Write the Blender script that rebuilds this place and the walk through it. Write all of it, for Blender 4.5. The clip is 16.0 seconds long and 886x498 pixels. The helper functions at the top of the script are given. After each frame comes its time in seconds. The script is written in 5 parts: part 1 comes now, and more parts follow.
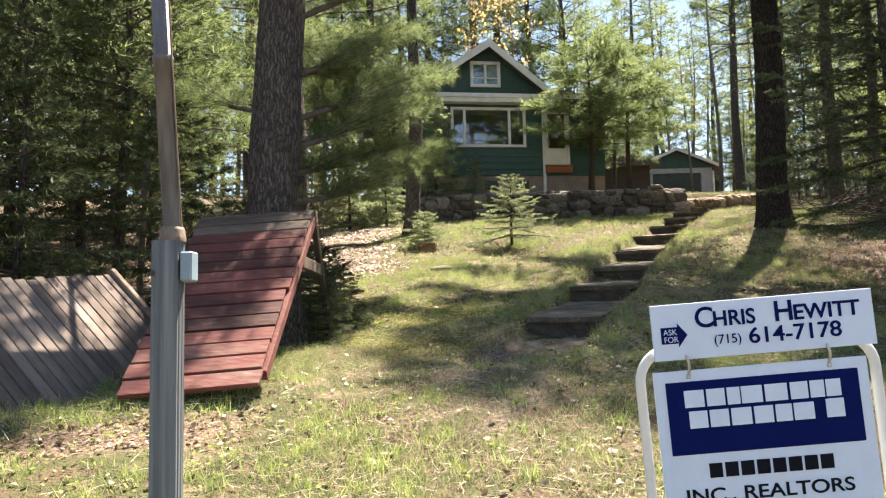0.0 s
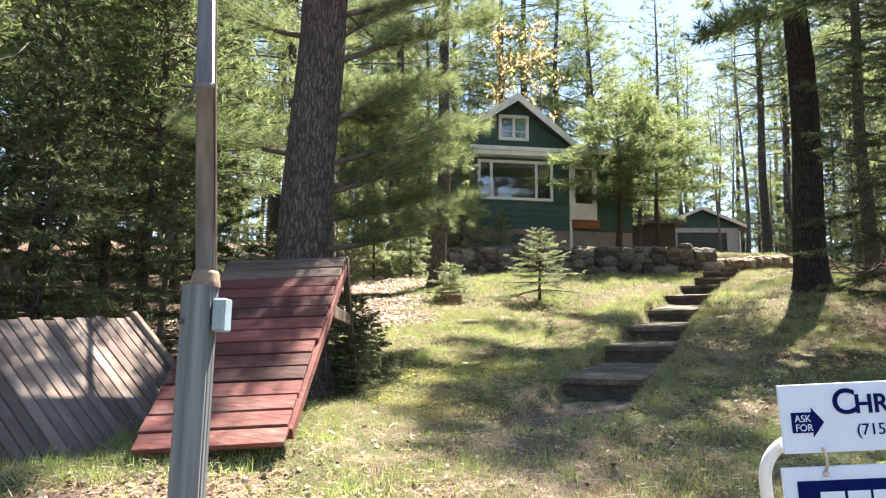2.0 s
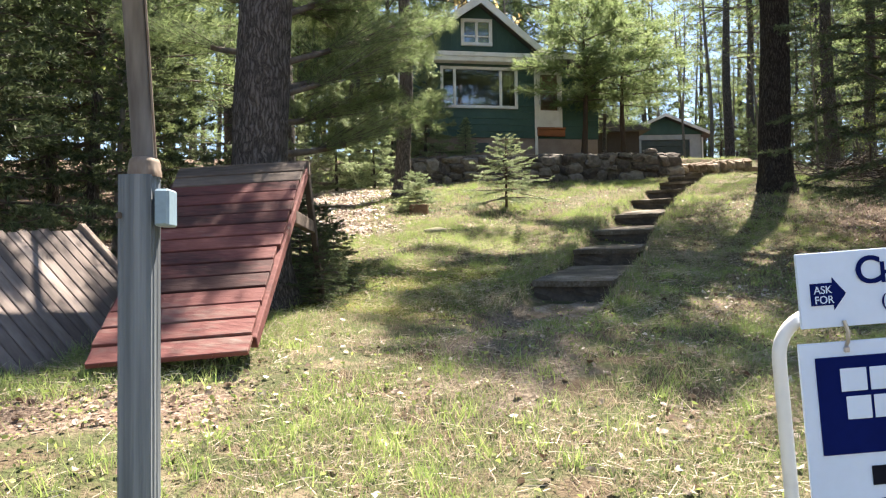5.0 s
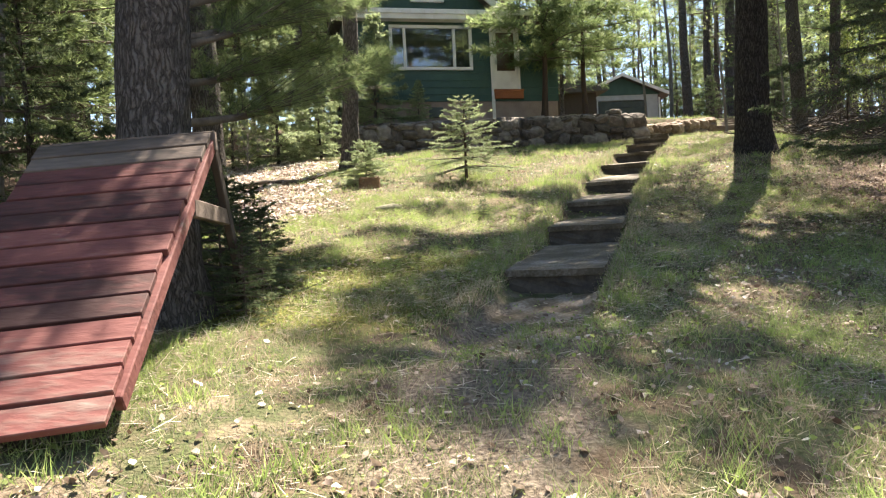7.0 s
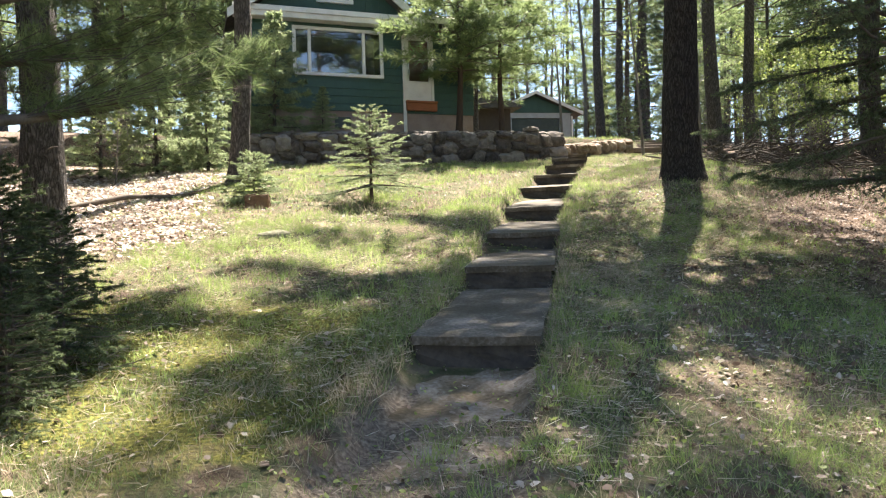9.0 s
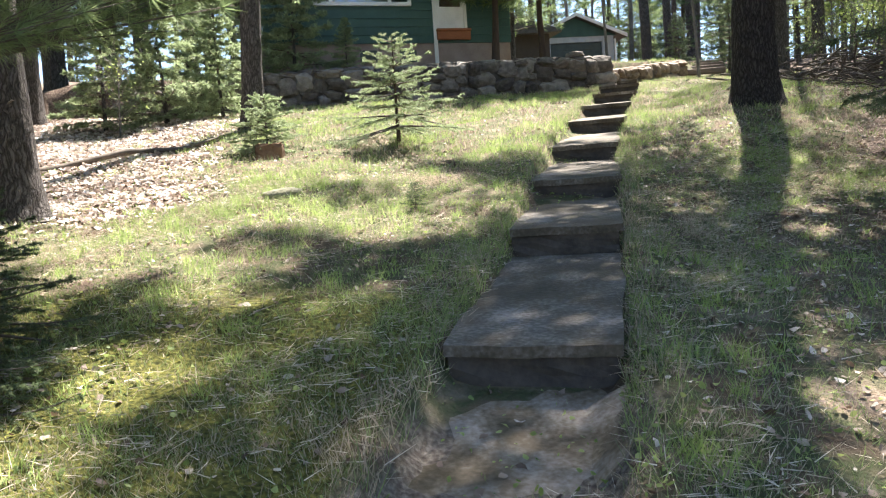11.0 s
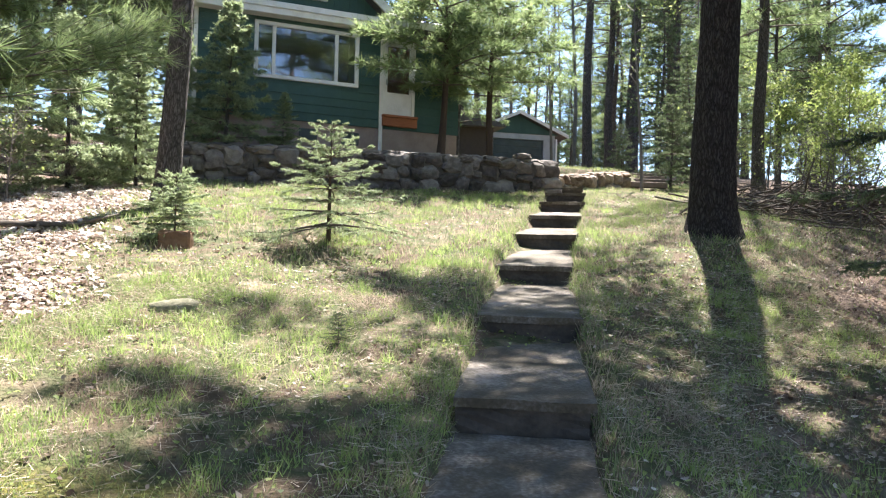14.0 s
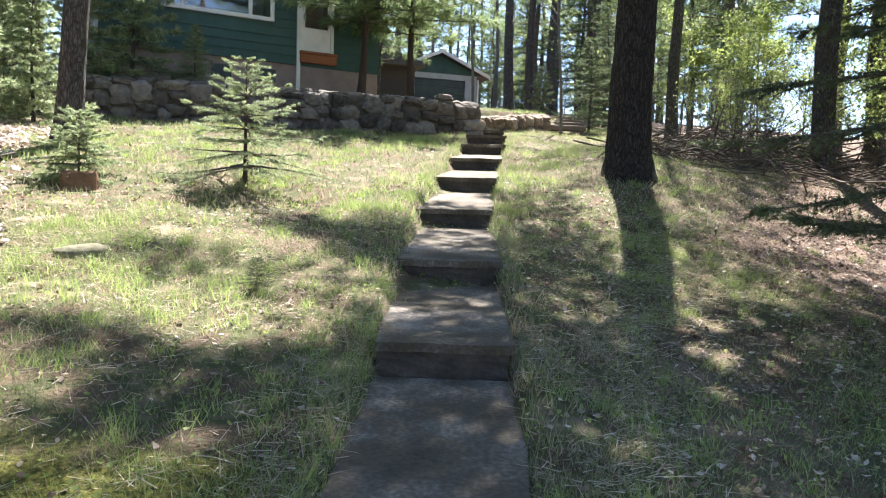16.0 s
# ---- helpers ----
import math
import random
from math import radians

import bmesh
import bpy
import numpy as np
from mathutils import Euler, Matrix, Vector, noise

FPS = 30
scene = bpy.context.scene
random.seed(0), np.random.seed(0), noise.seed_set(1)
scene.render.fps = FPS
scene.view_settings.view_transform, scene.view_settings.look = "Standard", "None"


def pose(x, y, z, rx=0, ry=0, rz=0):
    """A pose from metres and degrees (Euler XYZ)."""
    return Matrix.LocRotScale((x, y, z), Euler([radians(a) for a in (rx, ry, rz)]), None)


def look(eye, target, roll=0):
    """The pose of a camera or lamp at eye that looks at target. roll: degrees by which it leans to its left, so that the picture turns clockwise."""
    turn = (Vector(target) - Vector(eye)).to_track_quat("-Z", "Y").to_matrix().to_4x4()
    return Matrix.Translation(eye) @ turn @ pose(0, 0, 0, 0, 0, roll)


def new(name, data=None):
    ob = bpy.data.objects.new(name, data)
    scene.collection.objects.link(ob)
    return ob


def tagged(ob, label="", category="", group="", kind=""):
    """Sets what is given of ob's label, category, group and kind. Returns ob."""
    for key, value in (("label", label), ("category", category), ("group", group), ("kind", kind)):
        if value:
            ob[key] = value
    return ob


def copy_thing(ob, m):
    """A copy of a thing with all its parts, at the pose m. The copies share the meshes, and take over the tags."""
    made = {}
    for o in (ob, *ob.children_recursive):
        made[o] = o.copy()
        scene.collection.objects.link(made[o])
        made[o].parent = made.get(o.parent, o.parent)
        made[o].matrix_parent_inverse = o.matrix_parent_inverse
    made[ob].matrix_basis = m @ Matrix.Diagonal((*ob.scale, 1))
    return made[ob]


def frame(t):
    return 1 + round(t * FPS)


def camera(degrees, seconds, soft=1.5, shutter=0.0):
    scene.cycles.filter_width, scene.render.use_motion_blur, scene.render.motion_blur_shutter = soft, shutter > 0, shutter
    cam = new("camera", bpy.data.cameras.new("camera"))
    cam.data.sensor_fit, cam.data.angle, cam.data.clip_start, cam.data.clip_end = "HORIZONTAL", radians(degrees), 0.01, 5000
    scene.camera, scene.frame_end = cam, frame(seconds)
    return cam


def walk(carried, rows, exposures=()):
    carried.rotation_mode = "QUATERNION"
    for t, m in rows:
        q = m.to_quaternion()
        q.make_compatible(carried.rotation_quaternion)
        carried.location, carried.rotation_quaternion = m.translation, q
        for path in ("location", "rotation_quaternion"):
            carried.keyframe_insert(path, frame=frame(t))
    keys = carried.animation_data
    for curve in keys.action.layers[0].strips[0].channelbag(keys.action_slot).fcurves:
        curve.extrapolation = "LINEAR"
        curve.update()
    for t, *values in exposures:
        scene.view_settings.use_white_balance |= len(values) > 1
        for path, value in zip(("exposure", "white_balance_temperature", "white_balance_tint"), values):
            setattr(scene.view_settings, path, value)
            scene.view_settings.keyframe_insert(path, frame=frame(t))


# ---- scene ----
cam = camera(62.7, 16.0, soft=1.2)
METRES, EYE, TILT, LEAN, TURN = 6.6, 1.5, 0.0, 0.0, 0.0
PATH = [
    (0, (0.078, 0.184, 1.467), (0.067, 2.177, 1.632), -1.2),
    (0.5, (0.024, 0.406, 1.507), (-0.026, 2.386, 1.783), 0.4),
    (1, (-0.054, 0.489, 1.517), (-0.034, 2.459, 1.866), 0.7),
    (1.5, (-0.092, 0.502, 1.512), (-0.136, 2.476, 1.833), 1.4),
    (2, (-0.083, 0.486, 1.505), (-0.144, 2.461, 1.811), 0.9),
    (2.5, (-0.083, 0.477, 1.504), (-0.201, 2.453, 1.794), 0.4),
    (3, (-0.092, 0.468, 1.512), (-0.217, 2.443, 1.799), 0.7),
    (3.5, (-0.096, 0.467, 1.512), (-0.198, 2.443, 1.804), 0.7),
    (4, (-0.102, 0.479, 1.508), (-0.197, 2.457, 1.791), 0.5),
    (4.5, (-0.144, 0.515, 1.485), (-0.19, 2.507, 1.667), 0.2),
    (5, (-0.108, 0.735, 1.43), (-0.072, 2.733, 1.503), -0.8),
    (7.5, (-0.043, 2.432, 1.657), (0.11, 4.426, 1.622), -2.8),
    (8, (0.007, 2.835, 1.688), (0.162, 4.828, 1.617), -2.8),
    (8.5, (0.113, 3.154, 1.834), (0.617, 5.086, 1.71), -2.0),
    (9, (0.212, 3.511, 1.891), (0.609, 5.471, 1.893), -1.7),
    (11.5, (0.496, 5.087, 2.213), (0.764, 7.059, 2.022), -3.7),
    (12, (0.494, 5.421, 2.357), (0.779, 7.4, 2.295), -2.5),
    (12.5, (0.592, 5.667, 2.377), (1.011, 7.622, 2.319), -1.7),
    (13, (0.665, 5.846, 2.471), (0.97, 7.822, 2.48), -0.6),
    (13.5, (0.643, 5.87, 2.509), (0.865, 7.857, 2.53), 0.9),
    (14, (0.627, 5.884, 2.492), (1.105, 7.825, 2.527), 1.5),
    (14.5, (0.637, 5.885, 2.496), (1.194, 7.806, 2.515), 1.8),
    (15, (0.643, 5.879, 2.507), (1.269, 7.778, 2.539), 2.0),
    (15.5, (0.645, 5.882, 2.501), (1.293, 7.774, 2.512), 1.6),
    (16, (0.631, 5.898, 2.516), (1.319, 7.772, 2.395), 1.7),
]
walk(cam, [(t, look(eye, target, roll)) for t, eye, target, roll in PATH], [(0, 2.3, 7300, 15), (1.5, 2.6, 7000, 15), (4.0, 2.6, 6900, 15), (5.0, 2.35, 6800, 14), (7.5, 2.5, 7000, 13), (9.0, 2.6, 6700, 13), (12.0, 2.65, 6200, 14), (15.5, 2.6, 6150, 15), (16, 2.66, 6150, 15)])

# ---- light ----
SUN_AZ, SUN_EL = 31.0, 60.0          # degrees right of +y, and above the horizon
SUN_DIR = Vector((math.sin(radians(SUN_AZ)) * math.cos(radians(SUN_EL)), math.cos(radians(SUN_AZ)) * math.cos(radians(SUN_EL)), math.sin(radians(SUN_EL))))
world = bpy.data.worlds.new("sky")
scene.world = world
world.use_nodes = True
wn = world.node_tree
sky = wn.nodes.new("ShaderNodeTexSky")
sky.sky_type, sky.sun_disc = "NISHITA", False
sky.sun_elevation, sky.sun_rotation = radians(SUN_EL), radians(SUN_AZ)
sky.dust_density, sky.air_density, sky.ozone_density = 0.3, 1.0, 2.5
wn.links.new(sky.outputs[0], wn.nodes["Background"].inputs[0])
wn.nodes["Background"].inputs[1].default_value = 0.061
sun = new("sun", bpy.data.lights.new("sun", "SUN"))
sun.data.energy, sun.data.angle, sun.data.color = 5.0, radians(0.55), (1.0, 0.93, 0.82)
sun.matrix_world = look(SUN_DIR * 60, (0, 0, 0))

# ---- materials ----
def material(name, stops, scale=6.0, rough=0.8, bump=0.3, fine=60.0, stretch=(1, 1, 1), metal=0.0, island=0.0, piece=0.0, gloss=0.4, leaf=0.0, detail=8.0):
    """Noise at two scales over a colour ramp, with relief; island and piece vary single islands and objects."""
    m = bpy.data.materials.new(name)
    m.use_nodes = True
    nt = m.node_tree
    add, link = nt.nodes.new, nt.links.new
    b = nt.nodes["Principled BSDF"]
    co = add("ShaderNodeTexCoord")
    mp = add("ShaderNodeMapping")
    mp.inputs["Scale"].default_value = stretch
    link(co.outputs["Object"], mp.inputs[0])
    n1, n2 = add("ShaderNodeTexNoise"), add("ShaderNodeTexNoise")
    for n, s in ((n1, scale), (n2, fine)):
        link(mp.outputs[0], n.inputs["Vector"])
        n.inputs["Scale"].default_value, n.inputs["Detail"].default_value = s, detail
    mix = add("ShaderNodeMath")
    mix.operation = "MULTIPLY_ADD"
    link(n2.outputs[0], mix.inputs[0])
    mix.inputs[1].default_value = 0.45
    off = add("ShaderNodeMath")
    off.operation = "MULTIPLY_ADD"
    link(n1.outputs[0], off.inputs[0])
    off.inputs[1].default_value, off.inputs[2].default_value = 0.9, -0.18
    link(off.outputs[0], mix.inputs[2])
    last = mix
    for amount, node, out in ((island, "ShaderNodeNewGeometry", "Random Per Island"), (piece, "ShaderNodeObjectInfo", "Random")):
        if amount:
            r, a = add(node), add("ShaderNodeMath")
            a.operation = "MULTIPLY_ADD"
            link(r.outputs[out], a.inputs[0])
            a.inputs[1].default_value = amount
            sh = add("ShaderNodeMath")
            sh.inputs[1].default_value = -amount / 2
            link(last.outputs[0], sh.inputs[0])
            link(sh.outputs[0], a.inputs[2])
            last = a
    ramp = add("ShaderNodeValToRGB")
    while len(ramp.color_ramp.elements) < len(stops):
        ramp.color_ramp.elements.new(0.5)
    for e, (p, c) in zip(ramp.color_ramp.elements, stops):
        e.position, e.color = p, (*c, 1)
    link(last.outputs[0], ramp.inputs[0])
    link(ramp.outputs[0], b.inputs["Base Color"])
    b.inputs["Roughness"].default_value, b.inputs["Metallic"].default_value = rough, metal
    b.inputs["Specular IOR Level"].default_value = gloss
    if bump:
        bp = add("ShaderNodeBump")
        bp.inputs["Strength"].default_value, bp.inputs["Distance"].default_value = bump, 0.02
        link(mix.outputs[0], bp.inputs["Height"])
        link(bp.outputs[0], b.inputs["Normal"])
    if leaf:
        tr, ms = add("ShaderNodeBsdfTranslucent"), add("ShaderNodeMixShader")
        link(ramp.outputs[0], tr.inputs[0])
        ms.inputs[0].default_value = leaf
        link(b.outputs[0], ms.inputs[1])
        link(tr.outputs[0], ms.inputs[2])
        link(ms.outputs[0], nt.nodes["Material Output"].inputs[0])
    return m


def plain(name, c, rough=0.6, metal=0.0, var=0.12, scale=8.0, bump=0.08, gloss=0.4):
    d = tuple(v * (1 - var) for v in c)
    l = tuple(min(1, v * (1 + var)) for v in c)
    return material(name, [(0.3, d), (0.7, l)], scale, rough, bump, 70, (1, 1, 1), metal, gloss=gloss)


def bark_material(name, furrow, plate, pale, across=9.0, along=1.5):
    """Upright plates parted by dark furrows, with flaky grain on the plates."""
    m = bpy.data.materials.new(name)
    m.use_nodes = True
    nt = m.node_tree
    add, link = nt.nodes.new, nt.links.new
    b = nt.nodes["Principled BSDF"]
    co, warp, mp = add("ShaderNodeTexCoord"), add("ShaderNodeTexNoise"), add("ShaderNodeMapping")
    warp.inputs["Scale"].default_value, warp.inputs["Detail"].default_value = 5.0, 4
    link(co.outputs["Object"], warp.inputs["Vector"])
    shift = add("ShaderNodeMix")
    shift.data_type, shift.blend_type = "VECTOR", "MIX"
    shift.inputs[0].default_value = 0.12
    link(co.outputs["Object"], shift.inputs[4])
    link(warp.outputs[1], shift.inputs[5])
    mp.inputs["Scale"].default_value = (across, across, along)
    link(shift.outputs[1], mp.inputs[0])
    cell, grain = add("ShaderNodeTexVoronoi"), add("ShaderNodeTexNoise")
    cell.feature = "DISTANCE_TO_EDGE"
    cell.inputs["Scale"].default_value = 2.2
    link(mp.outputs[0], cell.inputs["Vector"])
    grain.inputs["Scale"].default_value, grain.inputs["Detail"].default_value = 9.0, 9
    link(mp.outputs[0], grain.inputs["Vector"])
    total = add("ShaderNodeMath")
    total.operation = "MULTIPLY_ADD"
    link(cell.outputs["Distance"], total.inputs[0])
    total.inputs[1].default_value = 1.5
    link(grain.outputs[0], total.inputs[2])
    ramp = add("ShaderNodeValToRGB")
    ramp.color_ramp.elements.new(0.5)
    for e, (p, c) in zip(ramp.color_ramp.elements, ((0.38, furrow), (0.66, plate), (0.95, pale))):
        e.position, e.color = p, (*c, 1)
    link(total.outputs[0], ramp.inputs[0])
    link(ramp.outputs[0], b.inputs["Base Color"])
    b.inputs["Roughness"].default_value, b.inputs["Specular IOR Level"].default_value = 0.95, 0.2
    bp = add("ShaderNodeBump")
    bp.inputs["Strength"].default_value, bp.inputs["Distance"].default_value = 1.0, 0.03
    link(total.outputs[0], bp.inputs["Height"])
    link(bp.outputs[0], b.inputs["Normal"])
    return m


BARK = bark_material("pine_bark", (0.03, 0.026, 0.023), (0.08, 0.07, 0.063), (0.155, 0.14, 0.13), 17.0, 2.2)
# pine bark again, darkened to hold the shade of a trunk against the sun
BARK_BACKLIT = bark_material("backlit_pine_bark", (0.012, 0.01, 0.009), (0.036, 0.03, 0.027), (0.075, 0.065, 0.058), 15.0, 2.0)
BARK_RED = material("cedar_bark", [(0.2, (0.025, 0.017, 0.013)), (0.8, (0.1, 0.065, 0.045))], 6, 0.95, 0.8, 40, (1, 1, 0.15))
BARK_GREY = material("hardwood_bark", [(0.2, (0.05, 0.045, 0.04)), (0.8, (0.24, 0.22, 0.2))], 5, 0.9, 0.6, 40, (1, 1, 0.4))
TWIG = material("dead_twig", [(0.2, (0.05, 0.04, 0.032)), (0.8, (0.16, 0.13, 0.1))], 9, 0.9, 0.4)
NEEDLE = material("pine_needles", [(0.15, (0.075, 0.11, 0.045)), (0.5, (0.19, 0.255, 0.105)), (0.85, (0.34, 0.41, 0.2))], 0.9, 0.55, 0, 9, island=0.5, leaf=0.58, detail=3)
NEEDLE_DARK = material("fir_needles", [(0.15, (0.045, 0.065, 0.034)), (0.5, (0.11, 0.145, 0.07)), (0.85, (0.21, 0.26, 0.13))], 1.2, 0.55, 0, 9, island=0.5, leaf=0.5, detail=3)
NEEDLE_BLUE = material("young_spruce_needles", [(0.15, (0.13, 0.17, 0.085)), (0.5, (0.28, 0.34, 0.18)), (0.85, (0.46, 0.53, 0.32))], 5, 0.42, 0, 30, island=0.5, leaf=0.5, detail=3)
SPRING = material("spring_leaves", [(0.15, (0.11, 0.16, 0.045)), (0.5, (0.25, 0.32, 0.09)), (0.85, (0.43, 0.48, 0.17))], 3, 0.5, 0, 20, island=0.5, leaf=0.5, detail=3)
GOLD = material("golden_young_leaves", [(0.15, (0.35, 0.24, 0.07)), (0.5, (0.6, 0.46, 0.2)), (0.85, (0.75, 0.64, 0.38))], 3, 0.5, 0, 20, island=0.5, leaf=0.5, detail=3)
GRASS = material("grass_blades", [(0.05, (0.45, 0.375, 0.29)), (0.34, (0.39, 0.325, 0.23)), (0.44, (0.14, 0.185, 0.085)), (0.72, (0.25, 0.33, 0.11)), (0.95, (0.44, 0.52, 0.19))], 0.55, 0.55, 0, 3.0, island=0.6, leaf=0.5, detail=4)
THATCH = material("dry_thatch", [(0.1, (0.24, 0.18, 0.13)), (0.5, (0.5, 0.42, 0.32)), (0.9, (0.7, 0.63, 0.52))], 1.2, 0.7, 0, 9, island=0.6, leaf=0.2, detail=3)
FRESH = material("fresh_green_grass", [(0.1, (0.16, 0.24, 0.07)), (0.5, (0.3, 0.4, 0.12)), (0.9, (0.46, 0.54, 0.2))], 1.2, 0.5, 0, 9, island=0.5, leaf=0.5, detail=3)
MOSSY = material("mossy_stone", [(0.2, (0.09, 0.09, 0.05)), (0.6, (0.18, 0.17, 0.11)), (0.9, (0.28, 0.27, 0.2))], 7, 0.95, 0.6)
LEAF = material("fallen_leaves", [(0.1, (0.08, 0.05, 0.035)), (0.42, (0.19, 0.13, 0.092)), (0.74, (0.33, 0.26, 0.2)), (0.97, (0.6, 0.54, 0.47))], 3, 0.6, 0, 30, island=0.9, leaf=0.25, detail=3)
PALE_LEAF = material("bleached_leaves", [(0.1, (0.3, 0.22, 0.17)), (0.4, (0.5, 0.42, 0.36)), (0.9, (0.74, 0.68, 0.63))], 3, 0.6, 0, 30, island=0.7, leaf=0.15, detail=3)
CONCRETE = material("weathered_concrete", [(0.25, (0.04, 0.033, 0.02)), (0.46, (0.08, 0.066, 0.046)), (0.56, (0.12, 0.104, 0.082)), (0.65, (0.2, 0.175, 0.148)), (0.82, (0.3, 0.27, 0.235))], 2.4, 0.92, 0.6, 40)
PALE_SLAB = material("pale_worn_slab", [(0.3, (0.08, 0.06, 0.03)), (0.46, (0.16, 0.12, 0.075)), (0.6, (0.26, 0.215, 0.165)), (0.8, (0.42, 0.37, 0.32))], 3.4, 0.92, 0.6, 40)
# darker than the treads: the shade on the sunless risers is coloured in
RISER = material("shade_brown_riser", [(0.2, (0.025, 0.022, 0.018)), (0.6, (0.075, 0.062, 0.05)), (0.9, (0.13, 0.11, 0.09))], 5, 0.95, 0.8, 30)
STONE = material("field_stone", [(0.15, (0.045, 0.037, 0.032)), (0.45, (0.115, 0.097, 0.083)), (0.85, (0.25, 0.222, 0.195))], 3.5, 0.9, 0.7, 28, piece=0.5)
MORTAR = material("dark_mortar", [(0.2, (0.06, 0.052, 0.045)), (0.8, (0.16, 0.14, 0.12))], 6, 0.95, 0.8)
STONE_LIGHT = material("pale_terrace_stone", [(0.15, (0.12, 0.085, 0.06)), (0.5, (0.24, 0.18, 0.13)), (0.85, (0.38, 0.31, 0.24))], 3.5, 0.9, 0.6, 28, piece=0.5)
RED_BOARD = material("worn_red_paint", [(0.22, (0.045, 0.016, 0.014)), (0.42, (0.115, 0.034, 0.03)), (0.57, (0.155, 0.05, 0.043)), (0.68, (0.165, 0.09, 0.075)), (0.82, (0.25, 0.195, 0.165))], 3.0, 0.78, 0.7, 30, (0.3, 1, 1), piece=0.34)
BARE_BOARD = material("weathered_board", [(0.2, (0.055, 0.04, 0.031)), (0.5, (0.13, 0.098, 0.078)), (0.85, (0.25, 0.2, 0.16))], 3.0, 0.85, 0.5, 30, (0.25, 1, 1), piece=0.25)
GREY_BOARD = material("grey_plank", [(0.2, (0.05, 0.037, 0.033)), (0.5, (0.12, 0.094, 0.082)), (0.85, (0.24, 0.2, 0.177))], 2.5, 0.85, 0.5, 26, (1, 1, 0.3), piece=0.3)
SIDING = material("green_siding", [(0.2, (0.024, 0.06, 0.049)), (0.5, (0.037, 0.084, 0.068)), (0.85, (0.056, 0.112, 0.093))], 1.5, 0.6, 0.15, 30, (1, 1, 0.4))
WHITE = material("white_paint", [(0.2, (0.55, 0.54, 0.5)), (0.5, (0.74, 0.73, 0.7)), (0.85, (0.82, 0.81, 0.79))], 3, 0.55, 0.15, 40)
FOUND = material("painted_block", [(0.2, (0.2, 0.15, 0.13)), (0.8, (0.36, 0.29, 0.25))], 3, 0.9, 0.5, 40)
ROOFING = material("asphalt_shingle", [(0.2, (0.045, 0.042, 0.04)), (0.8, (0.12, 0.11, 0.105))], 5, 0.95, 0.6, 60)
GREY_WALL = material("pale_grey_siding", [(0.2, (0.3, 0.32, 0.32)), (0.8, (0.46, 0.48, 0.48))], 3, 0.7, 0.2, 40)
DOOR_DARK = material("dark_garage_panel", [(0.2, (0.04, 0.055, 0.05)), (0.8, (0.08, 0.1, 0.09))], 3, 0.6, 0.1, 40)
RUST_WOOD = material("orange_stained_wood", [(0.2, (0.16, 0.05, 0.02)), (0.8, (0.4, 0.15, 0.06))], 4, 0.7, 0.4, 40, (0.3, 1, 1))
GALV = material("weathered_galvanised_steel", [(0.2, (0.07, 0.062, 0.06)), (0.5, (0.15, 0.142, 0.14)), (0.85, (0.27, 0.255, 0.245))], 5, 0.65, 0.2, 40, (1, 1, 0.15), 0.25)
RUSTY = material("rust_streaked_steel", [(0.25, (0.1, 0.05, 0.03)), (0.5, (0.2, 0.155, 0.12)), (0.8, (0.33, 0.29, 0.25))], 6, 0.7, 0.4, 40, (1, 1, 0.4), 0.3)
GREY_POST = material("weathered_grey_post", [(0.25, (0.05, 0.06, 0.072)), (0.5, (0.115, 0.134, 0.152)), (0.8, (0.23, 0.255, 0.28))], 22, 0.7, 0.5, 60, (1, 1, 0.03))
BOX_GREY = plain("pale_grey_box", (0.21, 0.3, 0.37), 0.5)
# the white leans blue: skylight on the sign is mixed into its base colour
SIGN_SKY_WHITE = plain("sky_tinted_white_sign_face", (0.58, 0.69, 0.87), 0.35, var=0.03, bump=0.02)
SIGN_BLUE = plain("blue_sign_ink", (0.003, 0.009, 0.085), 0.9, var=0.1, bump=0, gloss=0.08)
SIGN_BLACK = plain("black_sign_ink", (0.01, 0.011, 0.018), 0.9, bump=0, gloss=0.08)
STEEL = plain("zinc_hook", (0.45, 0.45, 0.45), 0.4, 0.9)
CURTAIN = plain("pale_curtain", (0.6, 0.58, 0.55), 0.9)
# near-black colour that carries the shade of the unlit rooms
INSIDE = plain("unlit_room_dark", (0.05, 0.045, 0.04), 0.9)
RED_DOOR = plain("brown_red_door", (0.16, 0.055, 0.04), 0.6)
SHED_BROWN = plain("dark_brown_boards", (0.06, 0.045, 0.035), 0.8)
DIRT = material("bare_soil", [(0.2, (0.08, 0.05, 0.03)), (0.8, (0.2, 0.14, 0.1))], 4, 0.95, 0.7, 40)
STUMP_WOOD = material("cut_log", [(0.25, (0.1, 0.055, 0.03)), (0.75, (0.24, 0.145, 0.08))], 6, 0.85, 0.4, 40)

GLASS = bpy.data.materials.new("window_glass")
GLASS.use_nodes = True
gb = GLASS.node_tree.nodes["Principled BSDF"]
gb.inputs["Base Color"].default_value = (0.9, 0.95, 1, 1)
gb.inputs["Roughness"].default_value, gb.inputs["IOR"].default_value = 0.02, 2.1
gb.inputs["Transmission Weight"].default_value = 1.0


